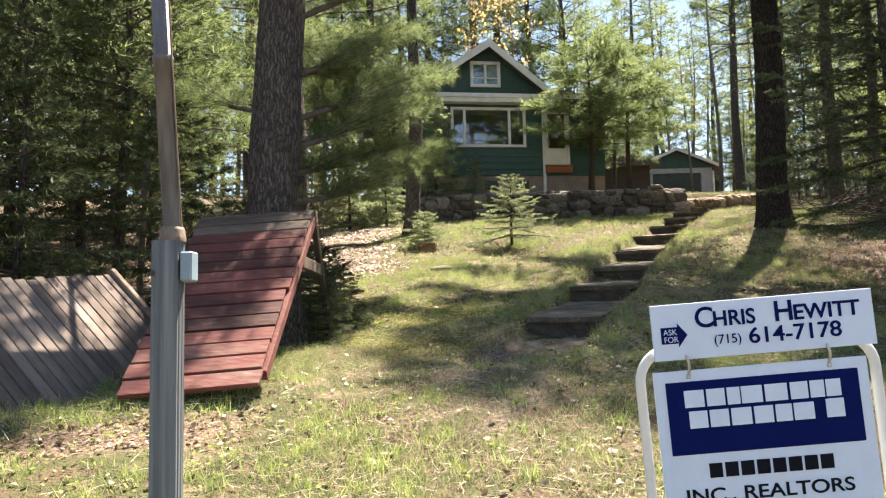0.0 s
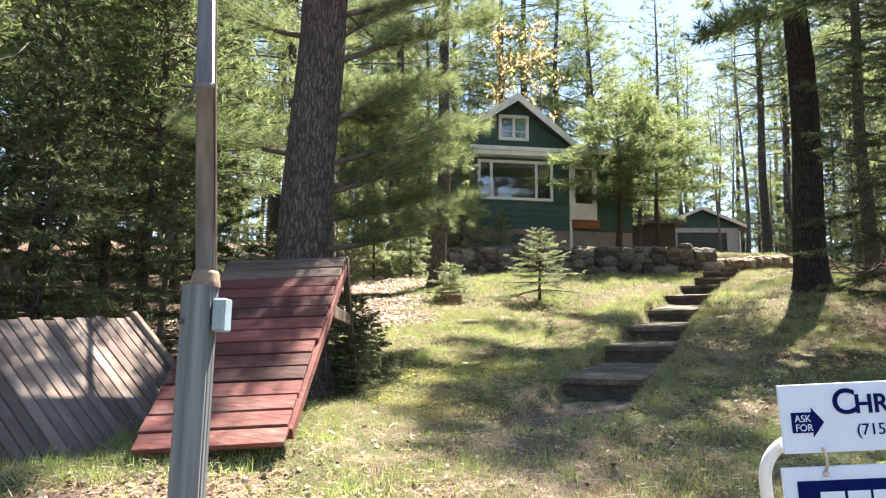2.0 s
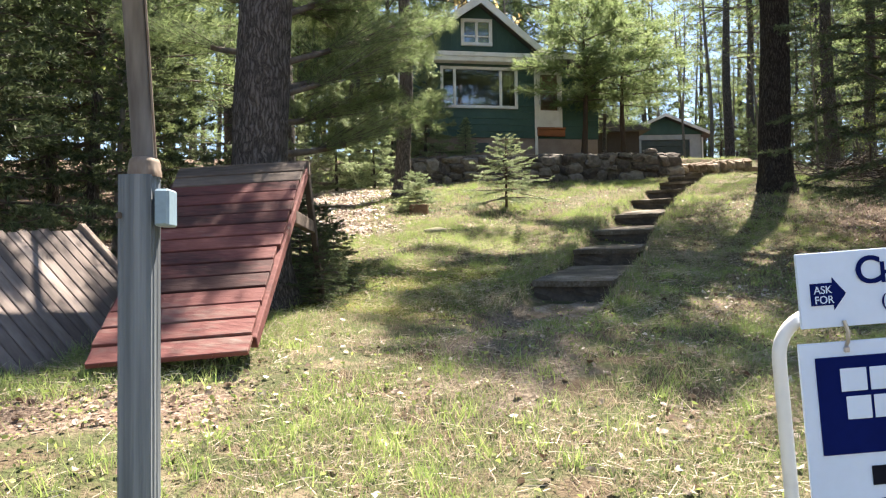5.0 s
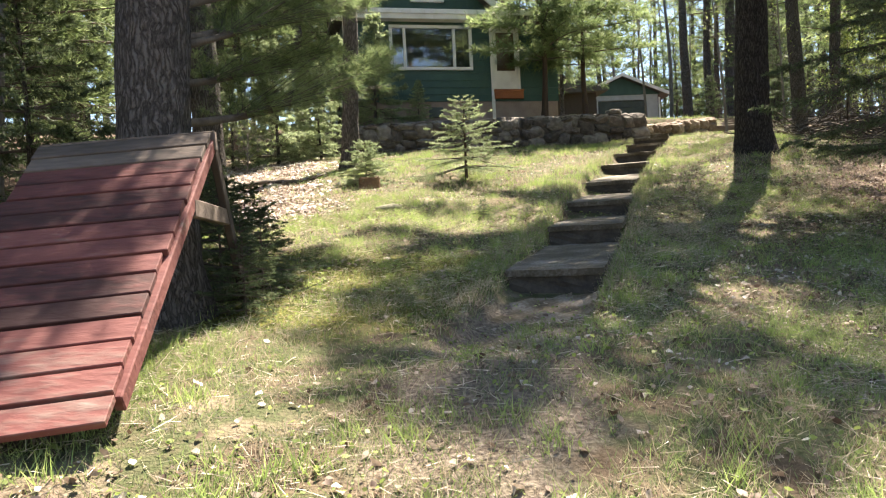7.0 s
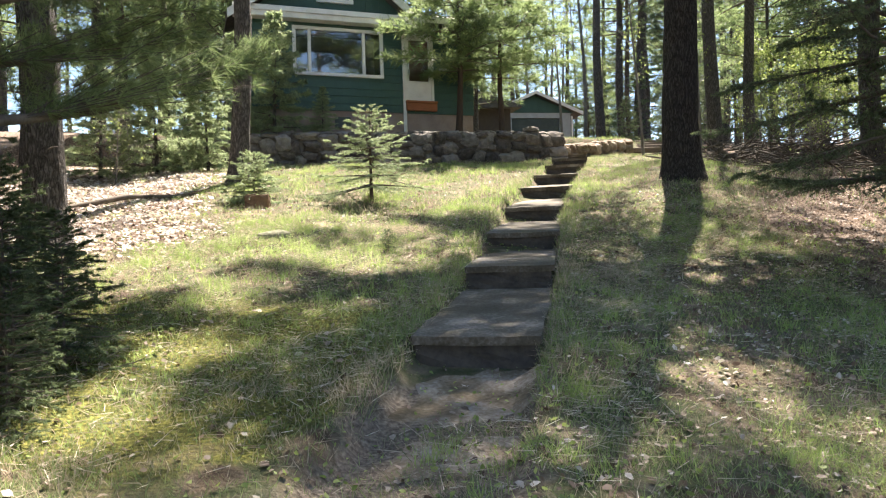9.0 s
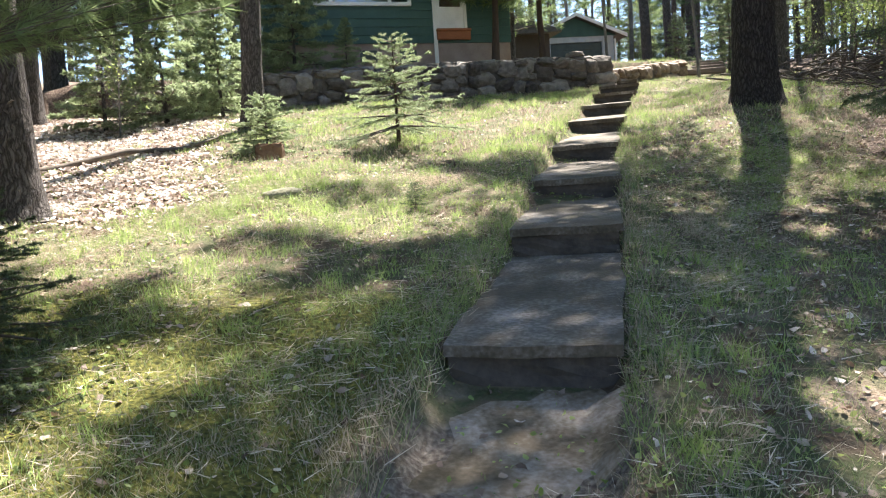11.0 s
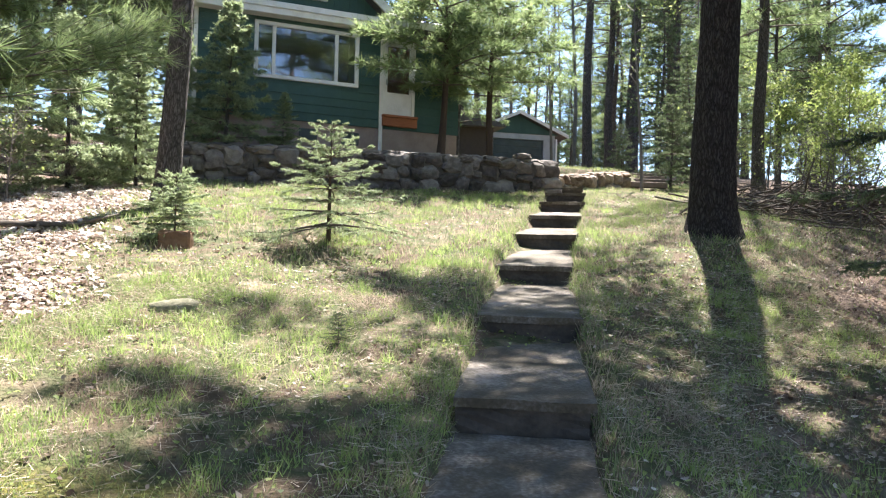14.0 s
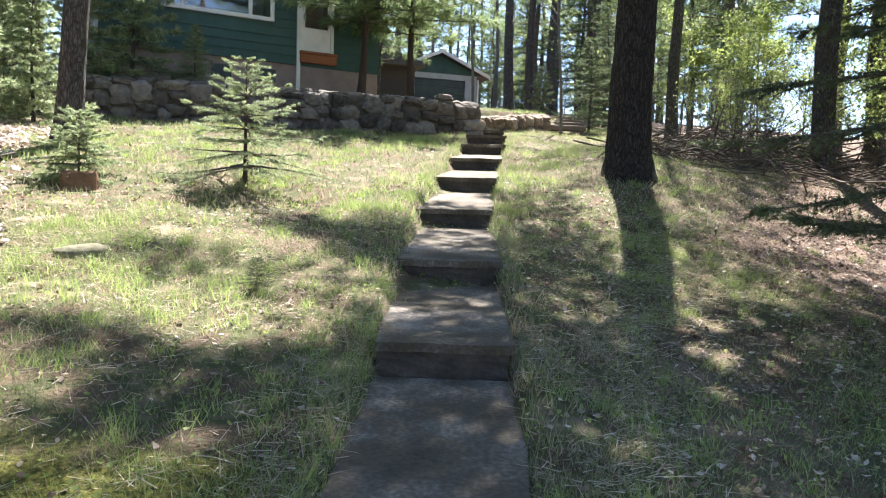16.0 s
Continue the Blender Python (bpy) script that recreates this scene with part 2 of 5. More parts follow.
def ground_material():
    """Lawn, moss, straw, leaf mould and soil by two painted masks on the ground's vertices."""
    m = bpy.data.materials.new("lawn_and_forest_floor")
    m.use_nodes = True
    nt = m.node_tree
    add, link = nt.nodes.new, nt.links.new
    b = nt.nodes["Principled BSDF"]
    co = add("ShaderNodeTexCoord")

    def noise_node(s, d=8):
        n = add("ShaderNodeTexNoise")
        link(co.outputs["Object"], n.inputs["Vector"])
        n.inputs["Scale"].default_value, n.inputs["Detail"].default_value = s, d
        return n

    def ramp(src, stops):
        r = add("ShaderNodeValToRGB")
        while len(r.color_ramp.elements) < len(stops):
            r.color_ramp.elements.new(0.5)
        for e, (p, c) in zip(r.color_ramp.elements, stops):
            e.position, e.color = p, (*c, 1)
        link(src, r.inputs[0])
        return r

    def mix(fac, a, c):
        x = add("ShaderNodeMix")
        x.data_type = "RGBA"
        link(fac, x.inputs[0])
        link(a, x.inputs[6])
        link(c, x.inputs[7])
        return x.outputs[2]

    big, mid, small = noise_node(0.5), noise_node(3.0), noise_node(40, 5)
    lawn = ramp(mid.outputs[0], [(0.28, (0.06, 0.042, 0.028)), (0.42, (0.11, 0.084, 0.055)), (0.52, (0.06, 0.07, 0.03)), (0.66, (0.17, 0.135, 0.092)), (0.82, (0.3, 0.245, 0.175))])
    moss = ramp(small.outputs[0], [(0.32, (0.028, 0.03, 0.008)), (0.5, (0.085, 0.085, 0.02)), (0.72, (0.2, 0.185, 0.045))])
    mould = ramp(small.outputs[0], [(0.25, (0.055, 0.035, 0.025)), (0.5, (0.14, 0.1, 0.076)), (0.72, (0.29, 0.23, 0.18))])
    soil = ramp(small.outputs[0], [(0.3, (0.08, 0.06, 0.045)), (0.5, (0.15, 0.12, 0.09)), (0.72, (0.27, 0.225, 0.175))])
    attr = {}
    for k in ("moss", "mould", "soil"):
        a = add("ShaderNodeAttribute")
        a.attribute_name = k
        s = add("ShaderNodeMath")
        s.operation = "MULTIPLY_ADD"
        link(mid.outputs[0], s.inputs[0])
        s.inputs[1].default_value = 1.0
        sh = add("ShaderNodeMath")
        sh.inputs[1].default_value = -0.5
        link(a.outputs["Fac"], sh.inputs[0])
        link(sh.outputs[0], s.inputs[2])
        r = ramp(s.outputs[0], [(0.35, (0, 0, 0)), (0.65, (1, 1, 1))])
        attr[k] = r.outputs[0]
    c = mix(attr["moss"], lawn.outputs[0], moss.outputs[0])
    c = mix(attr["mould"], c, mould.outputs[0])
    c = mix(attr["soil"], c, soil.outputs[0])
    link(c, b.inputs["Base Color"])
    b.inputs["Roughness"].default_value = 0.95
    b.inputs["Specular IOR Level"].default_value = 0.15
    bp = add("ShaderNodeBump")
    bp.inputs["Strength"].default_value, bp.inputs["Distance"].default_value = 0.9, 0.03
    link(small.outputs[0], bp.inputs["Height"])
    link(bp.outputs[0], b.inputs["Normal"])
    return m


# ---- mesh helpers ----
def finish(name, me, mat, parent=None, label="", m=None, smooth=False):
    me.materials.append(mat)
    if smooth:
        me.polygons.foreach_set("use_smooth", np.ones(len(me.polygons), bool))
    ob = new(name, me)
    if parent:
        ob.parent = parent
    if m is not None:
        ob.matrix_basis = m
    if label:
        ob["label"] = label
    return ob


def part(name, bm, mat, parent=None, label="", m=None, smooth=False):
    me = bpy.data.meshes.new(name)
    bm.to_mesh(me)
    bm.free()
    return finish(name, me, mat, parent, label, m, smooth)


def empty(name, m=None):
    ob = new(name)
    if m is not None:
        ob.matrix_basis = m
    return ob


def arrays(name, verts, tris):
    """A mesh from arrays of points and triangles."""
    me = bpy.data.meshes.new(name)
    verts, tris = np.asarray(verts, np.float32), np.asarray(tris, np.int32)
    n = tris.shape[1]
    me.vertices.add(len(verts))
    me.vertices.foreach_set("co", verts.ravel())
    me.loops.add(tris.size)
    me.loops.foreach_set("vertex_index", tris.ravel())
    me.polygons.add(len(tris))
    me.polygons.foreach_set("loop_start", np.arange(0, tris.size, n, dtype=np.int32))
    me.update(calc_edges=True)
    return me


def box(bm, x0, x1, y0, y1, z0, z1, bevel=0.0, m=None):
    r = bmesh.ops.create_cube(bm, size=1.0)
    vs = r["verts"]
    for v in vs:
        v.co = Vector(((x0 + x1) / 2 + v.co.x * (x1 - x0), (y0 + y1) / 2 + v.co.y * (y1 - y0), (z0 + z1) / 2 + v.co.z * (z1 - z0)))
    if bevel:
        es = list({e for v in vs for e in v.link_edges})
        r = bmesh.ops.bevel(bm, geom=es, offset=bevel, segments=1, affect="EDGES")
        vs = list({v for f in r["faces"] for v in f.verts} | {v for v in vs if v.is_valid})
    if m is not None:
        bmesh.ops.transform(bm, matrix=m, verts=vs)
    return bm


def boxes(*specs, bevel=0.0):
    bm = bmesh.new()
    for s in specs:
        box(bm, *s, bevel=bevel)
    return bm


def prism(outline, y0, y1):
    """An outline in x and z drawn out along y."""
    bm = bmesh.new()
    a = [bm.verts.new((x, y0, z)) for x, z in outline]
    b = [bm.verts.new((x, y1, z)) for x, z in outline]
    bm.faces.new(a)
    bm.faces.new(b[::-1])
    for i in range(len(a)):
        j = (i + 1) % len(a)
        bm.faces.new((a[j], a[i], b[i], b[j]))
    bmesh.ops.recalc_face_normals(bm, faces=bm.faces)
    return bm


def tube(points, radii, sides=8, lump=0.0, rng=None, cap=True):
    """Points and quads of a tapering tube along a line."""
    pts = np.asarray(points, float)
    n = len(pts)
    tang = np.gradient(pts, axis=0)
    tang /= np.linalg.norm(tang, axis=1)[:, None] + 1e-9
    ref = np.zeros((n, 3))
    ref[:, int(np.argmin(np.abs(tang).max(0)))] = 1.0
    a = np.cross(tang, ref)
    a /= np.linalg.norm(a, axis=1)[:, None] + 1e-9
    b = np.cross(tang, a)
    ang = np.linspace(0, 2 * np.pi, sides, endpoint=False)
    rad = np.asarray(radii, float)[:, None] * np.ones(sides)
    if lump:
        rad = rad * (1 + lump * (rng.random((n, sides)) - 0.5))
    v = pts[:, None] + rad[..., None] * (a[:, None] * np.cos(ang)[None, :, None] + b[:, None] * np.sin(ang)[None, :, None])
    i, j = np.meshgrid(np.arange(n - 1), np.arange(sides), indexing="ij")
    k = (j + 1) % sides
    q = np.stack([i * sides + j, i * sides + k, (i + 1) * sides + k, (i + 1) * sides + j], -1).reshape(-1, 4)
    return v.reshape(-1, 3), q


class Pile:
    """Collects pieces of geometry for one mesh."""
    def __init__(self):
        self.v, self.f, self.n = [], [], 0

    def put(self, v, f):
        self.v.append(v)
        self.f.append(np.asarray(f) + self.n)
        self.n += len(v)

    def mesh(self, name):
        return arrays(name, np.concatenate(self.v), np.concatenate(self.f))


def blades(centres, ways, count, length, width, spread, rng, droop=0.0):
    """Needles or leaf blades: triangles that fan out of each centre along its way."""
    c = np.repeat(np.asarray(centres, float), count, 0)
    w = np.repeat(np.asarray(ways, float), count, 0)
    n = len(c)
    r = rng.normal(size=(n, 3))
    r /= np.linalg.norm(r, axis=1)[:, None]
    d = w + spread * r
    d[:, 2] -= droop
    d /= np.linalg.norm(d, axis=1)[:, None] + 1e-9
    side = np.cross(d, rng.normal(size=(n, 3)))
    side /= np.linalg.norm(side, axis=1)[:, None] + 1e-9
    ln = length * (0.65 + 0.7 * rng.random((n, 1)))
    v = np.stack([c - side * width / 2, c + side * width / 2, c + d * ln], 1).reshape(-1, 3)
    return v, np.arange(3 * n).reshape(-1, 3)


def leaflets(centres, size, rng, flat=0.0):
    """Small folded leaves of four points each, lying any way, or nearly flat."""
    c = np.asarray(centres, float)
    n = len(c)
    a = rng.normal(size=(n, 3))
    a[:, 2] *= 1 - flat
    a /= np.linalg.norm(a, axis=1)[:, None]
    b = rng.normal(size=(n, 3))
    b[:, 2] *= 1 - flat
    b -= a * (a * b).sum(1)[:, None]
    b /= np.linalg.norm(b, axis=1)[:, None] + 1e-9
    nrm = np.cross(a, b)
    nrm *= np.sign(nrm[:, 2:3]) + (nrm[:, 2:3] == 0)
    s = size * (0.55 + 0.9 * rng.random((n, 1)))
    wd = s * (0.2 + 0.16 * rng.random((n, 1)))
    curl = s * rng.uniform(-0.1, 0.35, (n, 1))
    fold = s * rng.uniform(0.0, 0.16, (n, 1))

    def at(t, w):
        return c + a * s * t + b * wd * w + nrm * (curl * 4 * t * t + fold * abs(w)) + rng.normal(size=(n, 3)) * s * 0.04

    v = np.stack([at(-0.5, 0), at(-0.18, 0.9), at(-0.18, -0.9), at(0.2, 1.0), at(0.2, -1.0), at(0.5, 0)], 1).reshape(-1, 3)
    i = np.arange(n)[:, None] * 6
    f = np.concatenate([i + np.array([t]) for t in ((0, 1, 2), (1, 3, 4), (1, 4, 2), (3, 5, 4))])
    return v, f

# ---- ground ----
KY = [-300, -60, -6, -3, 0, 2.5, 4.8, 6.4, 7.8, 9.9, 11.5, 13.6, 15.4, 18, 20.5, 21.5, 23, 25, 30, 45, 60, 300]
KZ = [-2, -0.6, -0.3, -0.15, 0, 0.45, 0.92, 1.09, 1.30, 1.66, 2.02, 2.44, 2.9, 3.45, 3.92, 4.12, 4.4, 4.75, 5.75, 8.15, 8.8, 12]
UY = [-300, 20, 22, 24, 30, 45, 60, 300]
UZ = [4.6, 4.6, 4.78, 5.1, 5.9, 8.15, 8.8, 12]


def smooth(a, lo, hi):
    t = np.clip((a - lo) / (hi - lo), 0, 1)
    return t * t * (3 - 2 * t)


def wall_line(x):
    """The y at which the terrace walls stand."""
    x = np.asarray(x, float)
    return np.where(x < 7.0, 20.72 + 0.12 * x, np.where(x < 11.0, 22.45 + (x - 7.0) * 0.62, 24.9))


STEP_AT = [(1.27, 7.82, 1.36), (2.06, 9.75, 1.73), (2.75, 11.5, 2.06), (3.57, 13.6, 2.47), (4.37, 15.25, 2.9), (5.2, 16.95, 3.29), (6.05, 18.65, 3.68), (6.8, 20.25, 4.02), (7.35, 21.6, 4.28)]
PATH_X = [-0.6, 0.1, 0.6, *(s[0] for s in STEP_AT)]
PATH_Y = [0.0, 4.0, 6.2, *(s[1] for s in STEP_AT)]


def path_off(x, y):
    return np.abs(x - np.interp(y, PATH_Y, PATH_X))


def bumps(x, y):
    return 0.035 * np.sin(1.7 * x + 0.6 * y) * np.sin(1.1 * y - 0.8 * x) + 0.02 * np.sin(4.1 * x - 2.3 * y + 1) * np.sin(3.7 * y + 1.9 * x)


def height(x, y):
    x, y = np.asarray(x, float), np.asarray(y, float)
    low, high = np.interp(y, KY, KZ), np.interp(y, UY, UZ)
    up = smooth(y - wall_line(x), 0.08, 0.3) * (1 - smooth(x, 10.4, 12.5)) * smooth(x, -7, -4)
    z = low * (1 - up) + high * up
    z = z + np.where(x < -3, smooth(-x, 3, 12) * 0.5 * smooth(y, 4, 12), 0)
    z = z - 0.12 * smooth(x - np.interp(y, PATH_Y, PATH_X), 0.3, 2.5) * smooth(y, 3, 6) * (1 - smooth(y, 12, 15))
    z = z + 0.27 * smooth(x - np.interp(y, PATH_Y, PATH_X), 0.8, 2.6) * smooth(y, 10.5, 14.5) * (1 - smooth(y, 17, 20.5))
    near = 1 - smooth(np.abs(y - 10), 30, 60)
    z = z + bumps(x, y) * near
    # the tread and the ground beside the steps: lawn a little above the slabs
    on = (1 - smooth(path_off(x, y), 0.36, 0.5)) * smooth(y, 5.5, 7.0) * (1 - smooth(y, 21.6, 22.0))
    return z - 0.16 * on


def spans(*pieces):
    out = []
    for a, b, n in pieces:
        out.extend(np.linspace(a, b, n, endpoint=False))
    return np.array(out + [pieces[-1][1]])


def lawn_masks(x, y):
    n = 0.45 * np.sin(0.9 * x + 1.3 * np.sin(0.7 * y + 1)) * np.cos(0.8 * y - 1.1 * np.sin(0.6 * x)) + 0.2 * np.sin(2.3 * x + 0.9 * y) * np.sin(1.9 * y - 0.7 * x + 2)
    off = x - np.interp(y, PATH_Y, PATH_X)
    moss = np.exp(-((y - 7.7 + 0.25 * x) / 1.6) ** 4) * smooth(-off, 0.2, 0.9) * 0.95
    mould = np.maximum(smooth(-x + 0.7 * n, 4.4 - 2.2 * smooth(y, 4.0, 6), 5.4 - 2.0 * smooth(y, 4.0, 6)), smooth(off + n, 2.4, 4.6) * (1 - 0.7 * smooth(y, 12, 16) * (1 - smooth(x, 9, 11))) * (1 - 0.95 * smooth(y, 17, 19.5) * (1 - smooth(x, 13.5, 15))))
    mould = np.maximum(mould, smooth(-x + n, 0.55, 1.5) * smooth(y, 10.5, 12.5))
    mould = np.maximum(mould, 0.45 * np.exp(-((off - 1.9) / 1.2) ** 2) * (1 - 0.7 * smooth(y, 11, 14)) * smooth(y, 2, 4))
    mould = np.maximum(mould, smooth(y, 24, 30) * smooth(np.abs(x - 10.5), 4, 8))
    mould = np.maximum(mould, 0.8 * np.exp(-((x + 1.75) / 0.85) ** 4 - ((y - 4.42 - 0.1 * x) / 0.34) ** 4))
    soil = (1 - smooth(np.abs(off), 0.3, 0.75)) * smooth(y, 3.0, 5.0) * (1 - smooth(y, 7.4, 7.8)) * 0.75
    return moss, np.clip(mould, 0, 1), soil


gx = spans((-320, -40, 14), (-40, -12, 20), (-12, -5, 24), (-5, 9, 120), (9, 16, 30), (16, 44, 20), (44, 320, 13))
gy = spans((-320, -40, 12), (-40, -4, 20), (-4, 24.5, 240), (24.5, 50, 40), (50, 320, 16))
XX, YY = np.meshgrid(gx, gy)
ZZ = height(XX, YY)
nxg, nyg = len(gx), len(gy)
ii, jj = np.meshgrid(np.arange(nyg - 1), np.arange(nxg - 1), indexing="ij")
quads = np.stack([ii * nxg + jj, ii * nxg + jj + 1, (ii + 1) * nxg + jj + 1, (ii + 1) * nxg + jj], -1).reshape(-1, 4)
gme = arrays("ground", np.stack([XX, YY, ZZ], -1).reshape(-1, 3), quads)
for key, val in zip(("moss", "mould", "soil"), lawn_masks(XX, YY)):
    gme.attributes.new(key, "FLOAT", "POINT").data.foreach_set("value", val.astype(np.float32).ravel())
ground = tagged(finish("ground", gme, ground_material(), smooth=True), "sloping lawn with moss, straw and leaf litter under pines", "ground", kind="structure")


def g(x, y):
    return float(height(x, y))


# ---- house ----
def window(parent, name, x0, x1, z0, z1, y, bars=(), cross=(), trim=0.09, label="", curtain=False):
    """A framed window in the wall plane y, with its panes, bars and a dark sheet behind for the unlit room."""
    w = empty(name)
    w.parent = parent
    if label:
        w["label"] = label
    part("window_frame", boxes((x0, x1, y - 0.05, y + 0.03, z1 - trim, z1), (x0, x1, y - 0.06, y + 0.03, z0, z0 + trim), (x0, x0 + trim, y - 0.05, y + 0.03, z0 + trim, z1 - trim), (x1 - trim, x1, y - 0.05, y + 0.03, z0 + trim, z1 - trim), bevel=0.008), WHITE, w)
    xs = [x0 + trim, *bars, x1 - trim]
    for b in bars:
        part("mullion", boxes((b - 0.04, b + 0.04, y - 0.04, y + 0.03, z0 + trim, z1 - trim), bevel=0.006), WHITE, w)
    for c in cross:
        part("glazing_bar", boxes((x0 + trim, x1 - trim, y - 0.03, y + 0.02, c - 0.02, c + 0.02), bevel=0.004), WHITE, w)
    for a, b in zip(xs, xs[1:]):
        p = part("pane", boxes((a, b, y + 0.005, y + 0.011, z0 + trim, z1 - trim)), GLASS, w)
        p.visible_shadow = False
    part("room_shade_sheet", boxes((x0 + 0.02, x1 - 0.02, y + 0.9, y + 0.95, z0, z1)), INSIDE, w)
    if curtain:
        for a, b in ((xs[0], xs[0] + 0.16), (xs[-1] - 0.16, xs[-1])):
            bm = bmesh.new()
            n = 9
            lo = [bm.verts.new((a + (b - a) * i / n, y + 0.1 + 0.02 * math.sin(i * 2.4), z0 + trim)) for i in range(n + 1)]
            hi = [bm.verts.new((v.co.x, v.co.y, z1 - trim)) for v in lo]
            for i in range(n):
                bm.faces.new((lo[i], lo[i + 1], hi[i + 1], hi[i]))
            bmesh.ops.solidify(bm, geom=bm.faces[:], thickness=0.006)
            part("curtain", bm, CURTAIN, w)
    return w


def wall_with_hole(x0, x1, y0, y1, z0, z1, hx0, hx1, hz0, hz1):
    return boxes((x0, hx0, y0, y1, z0, z1), (hx1, x1, y0, y1, z0, z1), (hx0, hx1, y0, y1, z0, hz0), (hx0, hx1, y0, y1, hz1, z1))


def siding(parent, x0, x1, z0, z1, y, skip=(), step=0.2):
    """Lapped boards, each one proud at its foot."""
    z = z0
    while z < z1 - 0.02:
        top = min(z + step, z1)
        runs = [(x0, x1)]
        for sx0, sx1, sz0, sz1 in skip:
            if top > sz0 + 0.01 and z < sz1 - 0.01:
                runs = [r for a, b in runs for r in ((a, min(b, sx0)), (max(a, sx1), b)) if r[1] - r[0] > 0.03]
        for a, b in runs:
            bm = bmesh.new()
            p = [bm.verts.new(c) for c in ((a, y - 0.028, z), (b, y - 0.028, z), (b, y - 0.008, top), (a, y - 0.008, top), (a, y, z), (b, y, z))]
            bm.faces.new(p[:4])
            bm.faces.new((p[1], p[0], p[4], p[5]))
            part("siding_board", bm, SIDING, parent)
        z = top


house = tagged(empty("house", pose(0, 22.75, 0, 0, 0, 8)), "small green cottage, white trim, gable above a stone wall", "house")
HX0, HX1, HZ0, HZ1, APEX = -0.98, 3.27, 5.66, 8.05, 1.5
front = part("wall", wall_with_hole(HX0, HX1, 0, 0.16, HZ0, HZ1, 0.32, 2.67, 6.62, 7.8), SIDING, house)
siding(front, HX0, HX1, HZ0, HZ1, 0, [(0.28, 2.71, 6.56, 7.85)])
part("wall", boxes((HX0, HX0 + 0.16, 0.16, 7.5, HZ0, HZ1), (HX1 - 0.16, HX1, 0.16, 7.5, HZ0, HZ1), (HX0, HX1, 7.5, 7.66, HZ0, HZ1)), SIDING, house)
part("foundation", boxes((HX0 + 0.03, 5.3, 0.03, 7.6, 4.4, HZ0)), FOUND, house, "pale block foundation")
part("gable", prism([(HX0, HZ1), (3.62, HZ1), (APEX + 0.02, 9.76), (APEX - 0.02, 9.76)], 0.0, 0.14), SIDING, house, "green board gable")
for i in range(26):
    x = HX0 + 0.2 + i * 0.18
    top = 9.73 - abs(x - APEX) * (0.72 if x < APEX else 0.84) - 0.04
    if top > 8.35 and not 0.9 < x < 1.95:
        part("batten", boxes((x - 0.012, x + 0.012, -0.012, 0.0, 8.25, top)), SIDING, front)
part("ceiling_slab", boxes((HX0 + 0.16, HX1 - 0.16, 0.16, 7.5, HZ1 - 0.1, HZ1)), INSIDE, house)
part("cornice", boxes((-1.2, 3.62, -0.32, 0.0, 7.94, 8.2), (-1.22, 3.64, -0.36, -0.32, 8.08, 8.22), bevel=0.012), WHITE, house, "weathered white cornice band")
for s, ex, ez in ((-1, -1.35, 7.98), (1, 3.78, 8.06)):
    out = [(APEX, 9.93), (ex, ez), (ex, ez - 0.12), (APEX, 9.79)]
    part("roof_slope", prism(out, -0.4, 7.9), ROOFING, house, "dark shingle roof slope")
    tri = [(APEX, 9.96), (ex, ez + 0.03), (ex, ez - 0.19), (APEX, 9.7)]
    part("rake_board", prism(tri, -0.46, -0.4), WHITE, house, "white painted rake board")
window(house, "picture_window", 0.28, 2.71, 6.56, 7.85, 0, (0.72, 2.17), label="wide picture window in a white frame reflecting sky")
window(house, "attic_window", 0.94, 1.92, 8.5, 9.34, -0.02, (1.43,), (8.8,), 0.1, "small white attic window with muntins", True)
part("corner_board", boxes((HX1 - 0.03, HX1 + 0.06, -0.05, 0.0, 4.8, 8.0), bevel=0.006), WHITE, house)
part("corner_board", boxes((HX0 - 0.04, HX0 + 0.05, -0.05, 0.0, 5.66, 8.0), bevel=0.006), WHITE, house)
# the entry wing
wing = part("wing_wall", wall_with_hole(HX1 + 0.06, 5.32, 0.02, 0.16, HZ0, 8.05, 3.36, 4.08, 6.0, 7.8), SIDING, house)
siding(wing, HX1 + 0.06, 5.32, HZ0, 8.02, 0.02, [(3.3, 4.14, 5.9, 7.86)])
part("wing_wall", boxes((5.16, 5.32, 0.16, 5.0, HZ0, 8.05)), SIDING, house)
part("wing_roof", prism([(3.5, 8.12), (5.6, 8.08), (5.6, 8.2), (3.5, 8.28)], -0.4, 5.3), ROOFING, house)
part("wing_fascia", boxes((3.64, 5.62, -0.44, -0.4, 8.06, 8.24), bevel=0.01), WHITE, house)
edoor = empty("entry_door")
edoor.parent = house
edoor["label"] = "white storm door with a brown-red inner panel"
part("door_leaf", wall_with_hole(3.38, 4.06, 0.0, 0.04, 6.0, 7.78, 3.44, 4.0, 6.55, 7.68), WHITE, edoor)
part("door_panel", boxes((3.44, 4.0, 0.05, 0.08, 6.1, 7.7)), RED_DOOR, edoor)
p = part("pane", boxes((3.44, 4.0, 0.018, 0.024, 6.55, 7.68)), GLASS, edoor)
part("door_rail", boxes((3.46, 3.98, -0.012, 0.0, 7.12, 7.18)), WHITE, edoor)
part("door_casing", boxes((3.3, 3.38, -0.03, 0.03, 6.0, 7.86), (4.06, 4.14, -0.03, 0.03, 6.0, 7.86), (3.38, 4.06, -0.03, 0.03, 7.78, 7.86), bevel=0.006), WHITE, edoor)
part("door_handle", boxes((3.4, 3.44, -0.06, 0.0, 6.72, 6.86), bevel=0.01), STEEL, edoor)
for z in (6.88, 7.65):
    part("wing_window_rail", boxes((4.3, 5.1, -0.03, 0.015, z, z + 0.06), bevel=0.005), GREY_WALL, house)
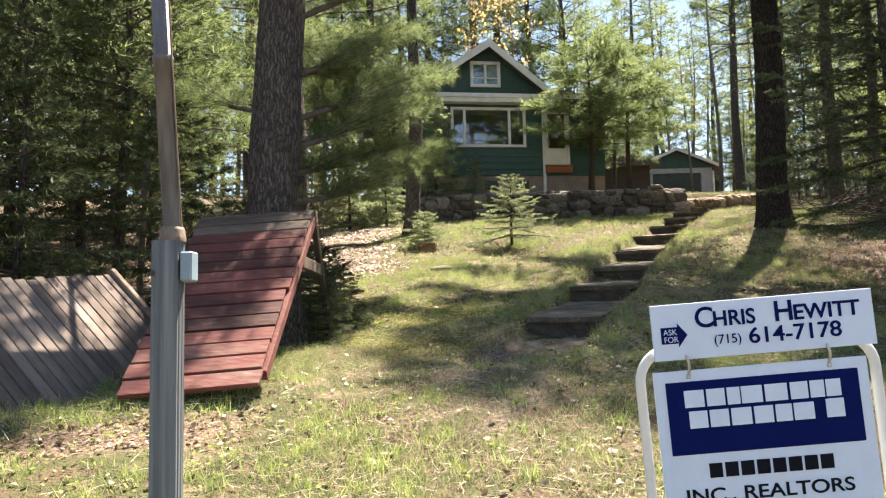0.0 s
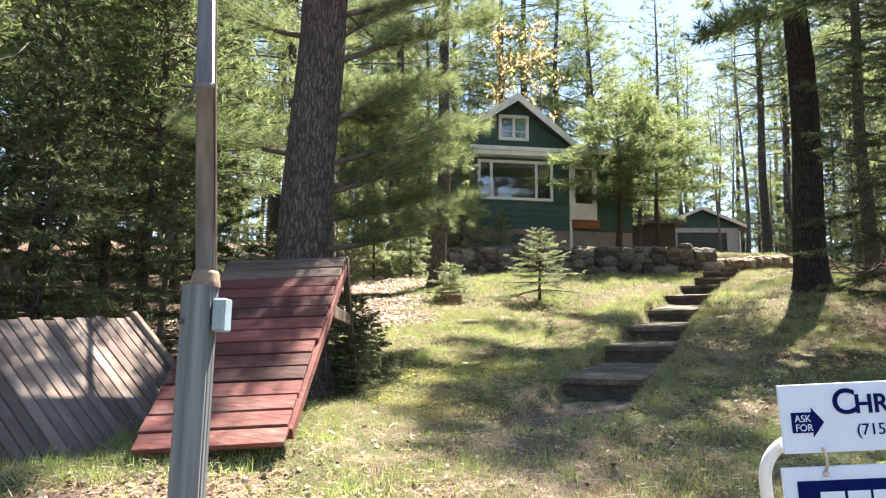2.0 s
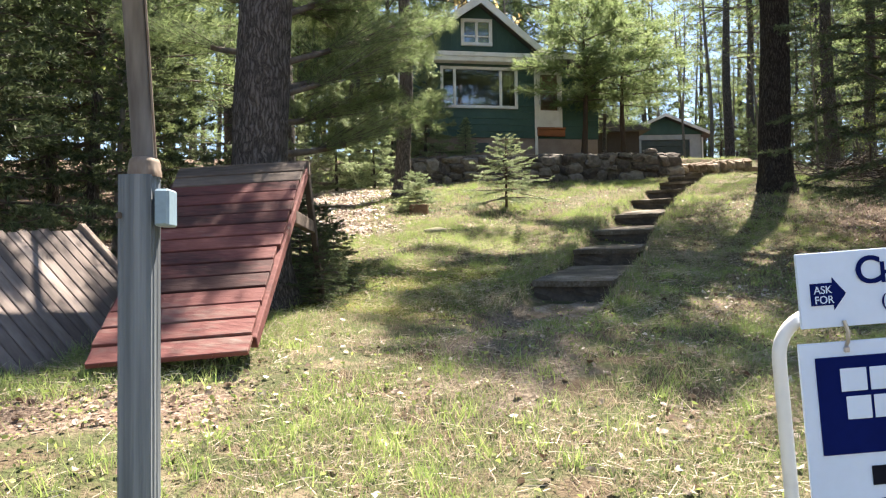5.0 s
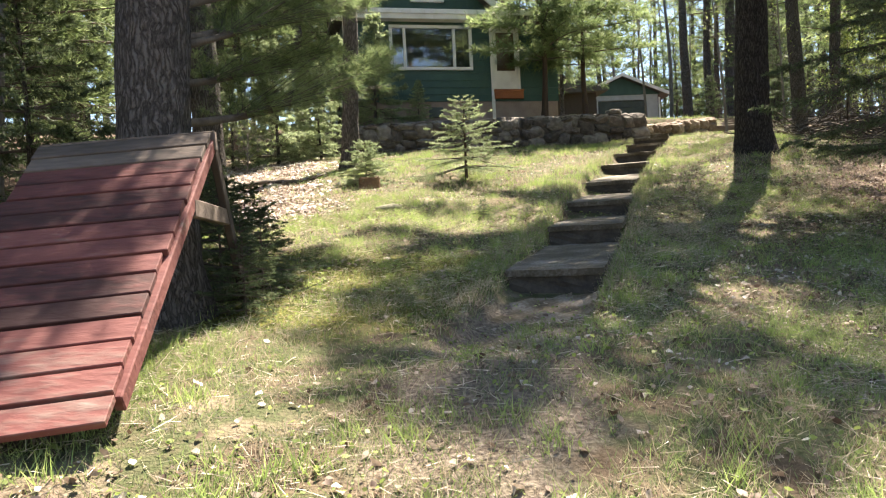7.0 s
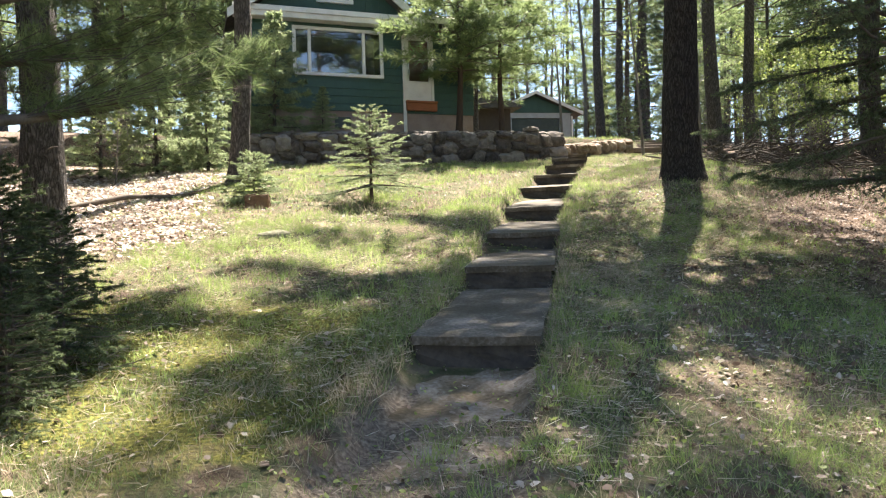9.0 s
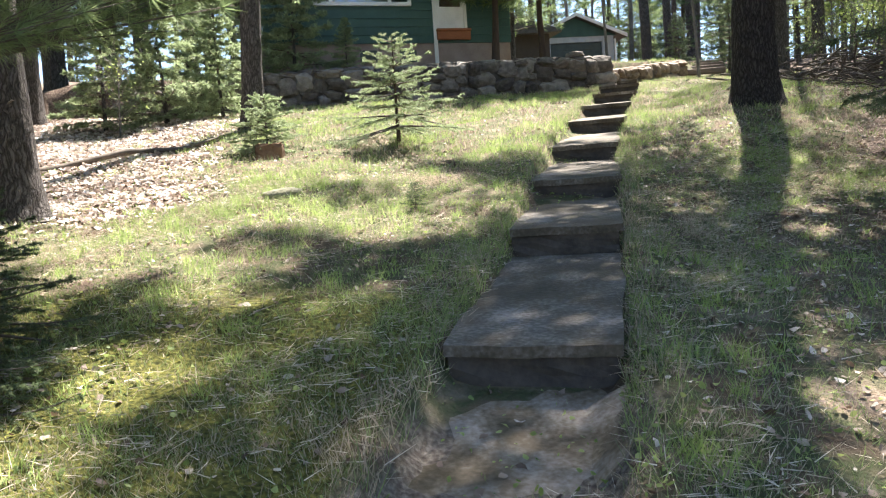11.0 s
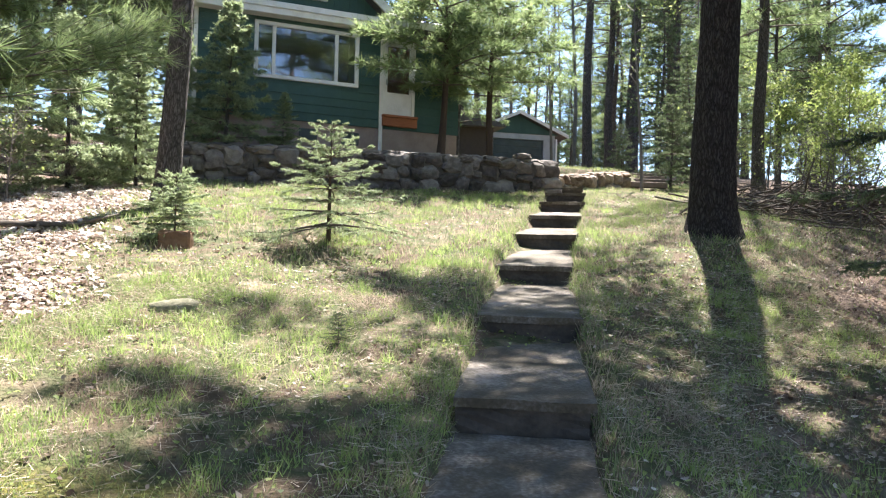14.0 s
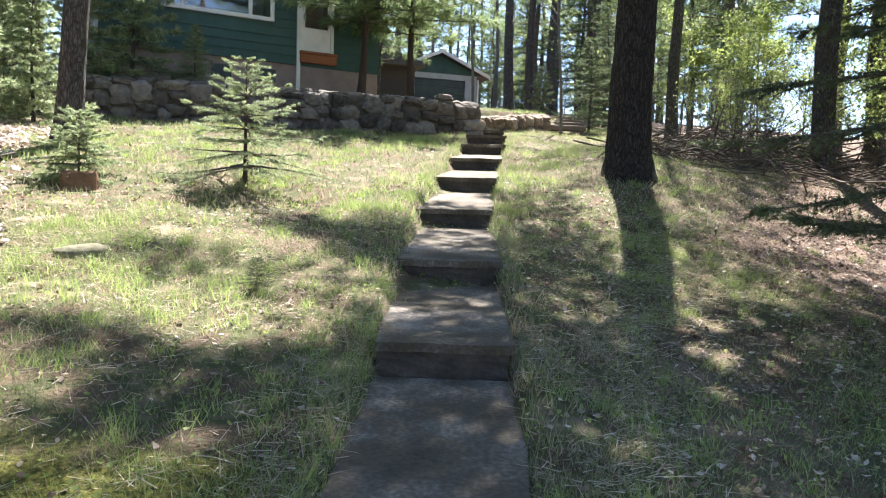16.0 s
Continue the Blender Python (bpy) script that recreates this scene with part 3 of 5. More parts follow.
land = empty("door_landing")
land.parent = house
part("landing_board", boxes((3.3, 4.2, -0.16, -0.03, 5.93, 5.99), bevel=0.01), RUST_WOOD, land)
part("landing_skirt", boxes((3.31, 4.19, -0.12, -0.03, 5.72, 5.93), bevel=0.01), RUST_WOOD, land)
for x in (1.35, 2.35):
    part("cellar_window", boxes((x, x + 0.42, 0.0, 0.05, 5.2, 5.5), bevel=0.01), DOOR_DARK, house, "small dark cellar window")

# ---- garage and shed behind ----
garage = tagged(empty("garage", pose(13.9, 43.4, 0, 0, 0, -2)), "pale grey garage with a green gable and dark door", "garage")
part("wall", wall_with_hole(-2.15, 2.15, 0, 0.2, 7.7, 9.65, -1.38, 1.48, 7.7, 9.3), GREY_WALL, garage)
part("wall", boxes((-2.15, -1.95, 0.2, 6.5, 7.7, 9.65), (1.95, 2.15, 0.2, 6.5, 7.7, 9.65), (-2.15, 2.15, 6.5, 6.7, 7.7, 9.65)), GREY_WALL, garage)
part("gable", prism([(-2.3, 9.6), (2.3, 9.6), (0, 10.6)], -0.04, 0.18), SIDING, garage, "dark green gable boards")
for s in (-1, 1):
    part("roof_slope", prism([(0, 10.78), (s * 2.75, 9.58), (s * 2.75, 9.46), (0, 10.66)], -0.4, 7.0), ROOFING, garage)
    part("rake_board", prism([(0, 10.8), (s * 2.77, 9.6), (s * 2.77, 9.42), (0, 10.62)], -0.46, -0.4), WHITE, garage)
    part("downpipe", boxes((s * 2.2 - 0.04, s * 2.2 + 0.04, -0.12, -0.03, 7.9, 9.4), bevel=0.01), WHITE, garage)
gd = part("garage_door", boxes((-1.36, 1.46, 0.08, 0.12, 7.7, 9.28)), DOOR_DARK, garage, "dark overhead door in panels")
for i in range(4):
    part("door_panel", boxes((-1.34, 1.44, 0.05, 0.078, 7.74 + i * 0.39, 8.09 + i * 0.39), bevel=0.01), DOOR_DARK, gd)
part("door_trim", boxes((-1.5, -1.38, -0.03, 0.02, 7.7, 9.4), (1.48, 1.6, -0.03, 0.02, 7.7, 9.4), (-1.38, 1.48, -0.03, 0.02, 9.3, 9.4)), GREY_WALL, garage)
shed = tagged(empty("shed", pose(8.9, 38.5, 0, 0, 0, 4)), "low brown shed with a dark shingle roof", "shed")
part("wall", boxes((-2.2, 2.1, 0, 4, 6.4, 8.9)), SHED_BROWN, shed)
part("roof", prism([(-2.6, 8.7), (2.6, 8.9), (2.6, 9.0), (0, 9.75), (-2.6, 9.6)], -0.4, 4.4), ROOFING, shed)

# ---- steps ----
rs = np.random.default_rng(5)
steps = tagged(empty("garden_steps"), "worn concrete garden steps climbing the mossy lawn", "steps", kind="structure")


def slab(cx, cy, z, nx_, ny_, nz_, width, seed):
    """One tread: a sloping slab from its nosing to the foot of the next riser, with a rough edge."""
    rr = np.random.default_rng(seed)
    run = Vector((nx_ - cx, ny_ - cy))
    length = run.length
    ang = math.degrees(math.atan2(-(nx_ - cx), ny_ - cy))
    rise = nz_ - 0.2 - z
    bm = bmesh.new()
    nu, nv = 8, max(3, int(length / 0.25))
    top = [[bm.verts.new((-width / 2 + width * i / nu + (rr.random() - 0.5) * 0.03 * (i in (0, nu)), length * j / nv - 0.03 + (rr.random() - 0.5) * 0.02 * (j == 0), z + rise * j / nv + (rr.random() - 0.5) * 0.008)) for i in range(nu + 1)] for j in range(nv + 1)]
    for j in range(nv):
        for i in range(nu):
            bm.faces.new((top[j][i], top[j][i + 1], top[j + 1][i + 1], top[j + 1][i]))
    ring = [top[0][i] for i in range(nu + 1)] + [top[j][nu] for j in range(1, nv + 1)] + [top[nv][i] for i in range(nu - 1, -1, -1)] + [top[j][0] for j in range(nv - 1, 0, -1)]
    low = [bm.verts.new((v.co.x, v.co.y + (0.01 if v.co.y < 0.01 else 0), v.co.z - 0.055)) for v in ring]
    for i in range(len(ring)):
        k = (i + 1) % len(ring)
        bm.faces.new((ring[k], ring[i], low[i], low[k]))
    bm.faces.new(low[::-1])
    m = pose(cx, cy, 0, 0, 0, ang)
    step = part("step", bm, CONCRETE, steps, m=m)
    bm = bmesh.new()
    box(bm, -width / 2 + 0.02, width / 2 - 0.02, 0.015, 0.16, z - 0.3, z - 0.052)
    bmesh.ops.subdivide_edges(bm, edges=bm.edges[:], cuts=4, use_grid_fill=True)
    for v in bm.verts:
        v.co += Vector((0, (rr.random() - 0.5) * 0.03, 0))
    part("riser", bm, RISER, step, "riser with its shade in the colour")


for i, (cx, cy, z) in enumerate(STEP_AT):
    if i + 1 < len(STEP_AT):
        nxt = STEP_AT[i + 1]
    else:
        nxt = (cx + 0.35, cy + 0.75, z + 0.22)
    slab(cx, cy, z, *nxt, 0.8 if i < 2 else 0.86, 40 + i)
# the worn walk before the first step
for i, (x, y, w, l) in enumerate(((1.13, 7.4, 0.86, 0.92), (0.84, 6.62, 0.66, 0.62), (0.5, 5.95, 0.56, 0.48))):
    r2 = np.random.default_rng(90 + i)
    bm = bmesh.new()
    n = 20
    edge = [0.8 + 0.3 * r2.random() for _ in range(n)]
    rows_ = []
    for q in (1.0, 0.66, 0.33):
        ring = []
        for k in range(n):
            a = 2 * math.pi * k / n
            c, s = math.cos(a), math.sin(a)
            e = (abs(c) ** 4 + abs(s) ** 4) ** -0.25 * (edge[k] if q == 1 else 0.9)
            px, py = x + q * e * c * w / 2 + 0.3 * q * e * s * l / 2, y + q * e * s * l / 2
            ring.append(bm.verts.new((px, py, g(px, py) + (-0.006 if q == 1 else 0.006))))
        rows_.append(ring)
    mid_v = bm.verts.new((x, y, g(x, y) + 0.007))
    rim = [bm.verts.new((v.co.x, v.co.y, v.co.z - 0.06)) for v in rows_[0]]
    for a, b in ((rim, rows_[0]), (rows_[0], rows_[1]), (rows_[1], rows_[2])):
        for k in range(n):
            bm.faces.new((a[k], a[(k + 1) % n], b[(k + 1) % n], b[k]))
    for k in range(n):
        bm.faces.new((rows_[2][k], rows_[2][(k + 1) % n], mid_v))
    part("walk_slab", bm, PALE_SLAB, steps)

# ---- stone walls ----
def stone_mesh(seed, w, d, hgt):
    rr = np.random.default_rng(seed)
    bm = bmesh.new()
    bmesh.ops.create_icosphere(bm, subdivisions=2, radius=1.0)
    for v in bm.verts:
        c = v.co
        q = (abs(c.x) ** 7 + abs(c.y) ** 7 + abs(c.z) ** 7) ** (-1 / 7)
        k = q * (0.94 + 0.26 * noise.noise(Vector((c.x * 1.3 + seed, c.y * 1.3, c.z * 1.3))))
        v.co = Vector((c.x * w / 2 * k, c.y * d / 2 * k, c.z * hgt / 2 * k))
    me = bpy.data.meshes.new("stone")
    bm.to_mesh(me)
    bm.free()
    return me


STONES = [stone_mesh(i * 7 + 1, 1.0, 1.0, 1.0) for i in range(10)]


def stone_wall(name, label, x0, x1, line, z0, z1, thick, mat, seed, size=0.33):
    """Courses of irregular field stones in dark mortar between two heights, along a line."""
    rr = np.random.default_rng(seed)
    wall = tagged(empty(name), label, "stone wall", kind="structure")
    n = 24
    xs = np.linspace(x0, x1, n + 1)
    bm = bmesh.new()
    rows = []
    for x in xs:
        y = float(line(x))
        rows.append([bm.verts.new((x, y + a, z)) for a, z in ((0.06, z0(x) - 0.3), (0.06, z1(x) - 0.1), (thick, z1(x) - 0.1), (thick, z0(x) - 0.3))])
    for a, b in zip(rows, rows[1:]):
        for k in range(4):
            bm.faces.new((a[k], b[k], b[(k + 1) % 4], a[(k + 1) % 4]))
    bm.faces.new(rows[0])
    bm.faces.new(rows[-1][::-1])
    bmesh.ops.recalc_face_normals(bm, faces=bm.faces)
    part("mortar_core", bm, MORTAR, wall)
    for me in STONES:
        if not me.materials:
            me.materials.append(mat)
    meshes = STONES if mat == STONES[0].materials[0] else None
    if meshes is None:
        meshes = []
        for s in STONES[:6]:
            c = s.copy()
            c.materials.clear()
            c.materials.append(mat)
            meshes.append(c)
    x = x0
    while x < x1:
        w = size * (0.7 + 0.8 * rr.random())
        z = z0(x) - 0.08
        top = z1(x)
        while z < top - 0.04:
            hh = min(size * (0.55 + 0.65 * rr.random()), top - z + 0.03)
            if top - z - hh < 0.1:
                hh = top - z + 0.02 * rr.random()
            xx = x + w / 2 + (rr.random() - 0.5) * 0.16
            ob = new("stone", meshes[int(rr.integers(len(meshes)))])
            ob.parent = wall
            ob.matrix_basis = pose(xx, float(line(xx)) + 0.12 + (rr.random() - 0.5) * 0.06, z + hh / 2, rr.uniform(-8, 8), rr.uniform(-10, 10), math.degrees(math.atan2(float(line(x1)) - float(line(x0)), x1 - x0)) + rr.uniform(-8, 8) + (180 if rr.random() < 0.5 else 0)) @ Matrix.Diagonal((w * 1.12, 0.34, hh * 1.1, 1))
            z += hh
        # capping stones
        ob = new("cap_stone", meshes[int(rr.integers(len(meshes)))])
        ob.parent = wall
        ob.matrix_basis = pose(x + w / 2, float(line(x + w / 2)) + thick / 2 + 0.03, top - 0.03, rr.uniform(-5, 5), rr.uniform(-6, 6), rr.uniform(-10, 10)) @ Matrix.Diagonal((w * 1.12, thick * 1.0, 0.17 + 0.06 * rr.random(), 1))
        x += w * 0.93


def main_line(x):
    return 20.6 + 0.13 * x


stone_wall("stone_wall_front", "rough field-stone retaining wall with sunlit capstones", -3.4, 6.85, main_line, lambda x: g(x, main_line(x) - 0.15), lambda x: 4.66 + 0.035 * min(x, 5) if x > -1 else 4.62 + 0.1 * (x + 1), 0.42, STONE, 3)


def side_line(x):
    return 22.25 + (x - 7.1) * 0.62


stone_wall("stone_wall_side", "low tan stone wall beside the upper steps", 7.05, 10.2, side_line, lambda x: g(x, side_line(x) - 0.2), lambda x: 4.6 + (x - 7.1) * 0.16, 0.35, STONE_LIGHT, 9, 0.26)
timber = tagged(empty("timber_steps"), "weathered timber steps in the upper lawn", "steps", kind="structure")
for i in range(4):
    bm = boxes((-0.95, 0.95, -0.1, 0.1, -0.08, 0.08), bevel=0.015)
    part("timber", bm, BARE_BOARD, timber, m=pose(10.75 + i * 0.25, 24.6 + i * 0.5, 4.82 + i * 0.15, 0, 0, -12))

# ---- play ramps ----
ramp_r = tagged(empty("red_ramp"), "worn red plank ramp, an A-frame leaning on legs", "ramp")
A, B = Vector((-1.96, 4.64, 0.98)), Vector((-1.12, 4.74, 1.03))       # foot
C, D = Vector((-2.08, 6.5, 2.3)), Vector((-1.09, 6.5, 2.35))      # crest
N_BOARD = 15
up = (D - B)
for i in range(N_BOARD):
    t0, t1 = i / N_BOARD + 0.003, (i + 1) / N_BOARD - 0.004
    bm = bmesh.new()
    nrm = (B - A).cross(C - A).normalized()
    jit = rs.uniform(-0.012, 0.012, 4)
    q = [A.lerp(C, t0), B.lerp(D, t0), B.lerp(D, t1), A.lerp(C, t1)]
    sx = (B - A).normalized()
    q = [q[0] + sx * jit[0], q[1] + sx * jit[1], q[2] + sx * jit[1], q[3] + sx * jit[0]]
    lift = nrm * rs.uniform(0, 0.006)
    hi = [bm.verts.new(c + lift) for c in q]
    lo = [bm.verts.new(c - nrm * 0.035) for c in q]
    bm.faces.new(hi)
    bm.faces.new(lo[::-1])
    for k in range(4):
        bm.faces.new((hi[(k + 1) % 4], hi[k], lo[k], lo[(k + 1) % 4]))
    bmesh.ops.recalc_face_normals(bm, faces=bm.faces)
    bmesh.ops.bevel(bm, geom=bm.edges[:], offset=0.004, segments=1, affect="EDGES")
    part("plank", bm, BARE_BOARD if i >= N_BOARD - 2 else RED_BOARD, ramp_r)


def beam(a, b, w, t, parent, name, mat, bevel=0.006):
    """A squared timber between two points."""
    a, b = Vector(a), Vector(b)
    d = b - a
    m = Matrix.Translation(a) @ d.to_track_quat("Z", "Y").to_matrix().to_4x4()
    bm = boxes((-w / 2, w / 2, -t / 2, t / 2, 0, d.length), bevel=bevel)
    ob = part(name, bm, mat, parent)
    ob.matrix_basis = m
    return ob


nrm = (B - A).cross(C - A).normalized()
beam(B.lerp(D, 0.07) - nrm * 0.075, D - nrm * 0.075, 0.045, 0.08, ramp_r, "stringer", RED_BOARD)
beam(A.lerp(C, 0.07) - nrm * 0.075, C - nrm * 0.075, 0.045, 0.08, ramp_r, "stringer", RED_BOARD)
for top in (C, D):
    foot = top + Vector((0.02, 0.75, 0))
    foot.z = g(foot.x, foot.y) - 0.03
    beam(foot, top - nrm * 0.06, 0.045, 0.08, ramp_r, "rear_leg", SHED_BROWN)
beam(D + Vector((0.0, 0.32, -0.5)), D.lerp(B, 0.3) - nrm * 0.1, 0.05, 0.1, ramp_r, "brace", BARE_BOARD)
beam(C + Vector((0, 0.03, -0.05)), D + Vector((0.03, 0.03, -0.05)), 0.06, 0.12, ramp_r, "ridge_beam", BARE_BOARD)

ramp_g = tagged(empty("plank_bank"), "weathered grey plank bank tilted beside the red ramp", "ramp")
E0 = Vector((-2.72, 4.5, g(-2.72, 4.5) + 0.01))
ED = Vector((math.sin(radians(18)), math.cos(radians(18)), 0.13)).normalized()
TILT_G = radians(46)
ES = Vector((-math.cos(radians(18)) * math.cos(TILT_G), math.sin(radians(18)) * math.cos(TILT_G), math.sin(TILT_G)))
EN = ED.cross(ES).normalized()
GM = Matrix(((ED.x, EN.x, ES.x, E0.x), (ED.y, EN.y, ES.y, E0.y), (ED.z, EN.z, ES.z, E0.z), (0, 0, 0, 1)))
LEN_S = 1.16
for i in range(-23, 20):
    x = i * 0.0965 + 0.02
    bm = boxes((x + 0.004, x + 0.0905, -0.02, 0.02 + rs.uniform(-0.004, 0.004), -0.05 + rs.uniform(-0.02, 0.02), LEN_S + rs.uniform(-0.02, 0.02)), bevel=0.004)
    part("plank", bm, GREY_BOARD, ramp_g, m=GM)
part("edge_board", boxes((1.93, 1.99, -0.06, 0.06, 0, LEN_S + 0.02), bevel=0.008), BARE_BOARD, ramp_g, m=GM)
part("top_rail", boxes((-2.2, 1.93, -0.1, -0.026, LEN_S - 0.14, LEN_S - 0.05), bevel=0.008), BARE_BOARD, ramp_g, m=GM)
for x in (-2.0, -0.2, 1.8):
    topp = GM @ Vector((x, -0.12, LEN_S - 0.1))
    ft = topp + Vector((-0.35, 0.1, 0))
    ft.z = g(ft.x, ft.y) - 0.05
    beam(ft, topp, 0.09, 0.09, ramp_g, "prop", BARE_BOARD)

# ---- lamp pole ----
pole = tagged(empty("lamp_pole", pose(-1.03, 3.06, 0)), "grey fluted post carrying a tall galvanised pole", "pole")
bm = bmesh.new()
gz = g(-1.03, 3.06)
prof = []
for k in range(48):
    a = 2 * math.pi * k / 48
    c, s = math.cos(a), math.sin(a)
    r = 0.056 * (abs(c) ** 4 + abs(s) ** 4) ** -0.25 * (1 - 0.05 * (k % 4 == 0))
    prof.append((r * c, r * s))
rings = [[bm.verts.new((x, y, z)) for x, y in prof] for z in (gz - 0.2, gz + 0.6, 1.3, 1.76)]
for a, b in zip(rings, rings[1:]):
    for k in range(48):
        bm.faces.new((a[k], a[(k + 1) % 48], b[(k + 1) % 48], b[k]))
bm.faces.new(rings[-1])
part("post", bm, GREY_POST, pole, smooth=False)
v, f = tube([(0.016, 0, 1.755), (0.016, 0, 1.772), (0.016, 0, 1.776), (0.016, 0, 1.8), (0.016, 0, 1.812), (0.016, 0, 1.818)], [0.052, 0.052, 0.05, 0.048, 0.044, 0.037], 24)
finish("collar", arrays("collar", v, f), RUSTY, pole, "rust-stained cap collar", smooth=True)
v, f = tube([(0.016, 0, 1.8), (-0.03, 0, 2.49), (-0.03, 0, 2.492), (-0.031, 0, 2.515), (-0.031, 0, 2.517), (-0.15, 0, 4.6)], [0.036, 0.036, 0.041, 0.041, 0.035, 0.033], 20)
finish("shaft", arrays("shaft", v, f), GALV, pole, "tall galvanised pipe", smooth=True)
v, f = tube([(0.056, -0.01, 1.8), (0.01, -0.01, 2.5), (-0.11, -0.01, 4.6)], [0.004, 0.004, 0.004], 6)
finish("cable", arrays("cable", v, f), RUSTY, pole)
jb = part("junction_box", boxes((0.06, 0.106, -0.04, 0.04, 1.597, 1.715), bevel=0.006), BOX_GREY, pole, "pale grey electrical box")
part("box_cover", boxes((0.064, 0.102, -0.047, -0.04, 1.602, 1.71), bevel=0.003), BOX_GREY, jb)
part("knot", boxes((-0.05, -0.03, -0.064, -0.058, 1.62, 1.64), bevel=0.004), RISER, pole)

# ---- house-for-sale sign ----
sign = tagged(empty("yard_sign", pose(0.945, 2.2, 1.33, 0, -3.6, 0)), "white metal yard sign with blue panel and hanging rider", "sign")


def words(s, x, z, size, mat, parent, wide=1.0, y=-0.008, bold=0.0):
    cu = bpy.data.curves.new("words", "FONT")
    cu.body, cu.size, cu.extrude, cu.offset, cu.align_x = s, size, 0.0006, bold, "LEFT"
    tmp = new("words", cu)
    me = bpy.data.meshes.new_from_object(tmp)
    bpy.data.objects.remove(tmp)
    finish("lettering", me, mat, parent, m=pose(x, y, z, 90, 0, 0) @ Matrix.Diagonal((wide, 1, 1, 1)))


rider = part("rider_board", boxes((-0.305, 0.305, -0.006, 0.002, 0.0, 0.152), bevel=0.001), SIGN_SKY_WHITE, sign)
bm = prism([(-0.282, 0.045), (-0.236, 0.045), (-0.236, 0.035), (-0.21, 0.067), (-0.236, 0.1), (-0.236, 0.09), (-0.282, 0.09)], -0.0085, -0.0065)
part("arrow", bm, SIGN_BLUE, rider)
words("ASK", -0.276, 0.069, 0.022, SIGN_SKY_WHITE, rider, 0.95, -0.0095)
words("FOR", -0.276, 0.049, 0.022, SIGN_SKY_WHITE, rider, 0.95, -0.0095)
words("C", -0.188, 0.084, 0.078, SIGN_BLUE, rider, 1.0, bold=0.0012)
words("HRIS", -0.138, 0.084, 0.058, SIGN_BLUE, rider, 1.0, bold=0.0012)
words("H", 0.03, 0.084, 0.078, SIGN_BLUE, rider, 1.0, bold=0.0012)
words("EWITT", 0.083, 0.084, 0.058, SIGN_BLUE, rider, 1.06, bold=0.0012)
words("(715)", -0.14, 0.035, 0.036, SIGN_BLUE, rider, 1.0)
words("614-7178", -0.045, 0.03, 0.06, SIGN_BLUE, rider, 1.12, bold=0.0008)
panel = part("sign_panel", boxes((-0.315, 0.27, -0.005, 0.003, -0.62, -0.03), bevel=0.001), SIGN_SKY_WHITE, sign)
part("blue_field", boxes((-0.285, 0.24, -0.0075, -0.0055, -0.255, -0.06)), SIGN_BLUE, panel, "solid blue field")
for row, x0, widths in ((-0.13, -0.238, (54, 50, 34, 58, 62, 48, 38, 40)), (-0.186, -0.23, (50, 52, 56, 52, 44, 56))):
    for w in widths:
        part("white_mark", boxes((x0, x0 + w * 0.00092 + 0.004, -0.0095, -0.0078, row, row + 0.046), bevel=0.0007), SIGN_SKY_WHITE, panel)
        x0 += w * 0.00108 + 0.002
part("white_mark", boxes((0.142, 0.192, -0.0095, -0.0078, -0.186, -0.136), bevel=0.0007), SIGN_SKY_WHITE, panel)
for k in range(8):
    part("black_mark", boxes((-0.19 + k * 0.043, -0.155 + k * 0.043, -0.0075, -0.0056, -0.32, -0.282)), SIGN_BLACK, panel)
words("INC., REALTORS", -0.262, -0.382, 0.05, SIGN_BLACK, panel, 1.27, -0.0065, 0.0008)
part("rule", boxes((-0.27, 0.24, -0.0075, -0.0056, -0.412, -0.408)), SIGN_BLACK, panel)
for k in range(7):
    part("blue_mark", boxes((-0.2 + k * 0.06, -0.155 + k * 0.06, -0.0075, -0.0056, -0.49, -0.44)), SIGN_BLUE, panel)
for x in (-0.22, 0.165):
    v, f = tube([(x, -0.01, 0.012), (x + 0.004, -0.012, -0.01), (x + 0.004, -0.01, -0.03), (x, 0.004, -0.05)], [0.004] * 4, 8)
    finish("hook", arrays("hook", v, f), STEEL, sign, smooth=True)
    part("bolt", boxes((x - 0.006, x + 0.006, -0.012, -0.006, -0.052, -0.04), bevel=0.002), STEEL, sign)
pts = [(-0.345, 0.02, -1.15)]
pts += [(-0.255 - 0.09 * math.cos(a), 0.02, -0.06 + 0.09 * math.sin(a)) for a in np.linspace(0, math.pi / 2, 9)]
pts += [(0.215 + 0.09 * math.sin(a), 0.02, -0.06 + 0.09 * math.cos(a)) for a in np.linspace(0, math.pi / 2, 9)]
pts += [(0.305, 0.02, -1.15)]
v, f = tube(pts, [0.014] * len(pts), 12)
finish("frame_tube", arrays("frame_tube", v, f), WHITE, sign, "bent white steel tube", smooth=True)

# ---- trees ----
def unit(v):
    return v / (np.linalg.norm(v, axis=-1, keepdims=True) + 1e-9)


# needles of each kind: tufts along a twig, needles in a tuft, length, width, fanning
NEEDLES = {"pine": (4, 30, 0.115, 0.004, 1.1), "far_pine": (2, 9, 0.24, 0.02, 0.85), "fir": (8, 9, 0.045, 0.009, 1.0), "far_fir": (5, 6, 0.09, 0.02, 1.0), "small_fir": (9, 9, 0.026, 0.006, 1.0), "deep_pine": (2, 6, 0.34, 0.045, 0.9), "deep_fir": (4, 5, 0.16, 0.045, 1.0)}


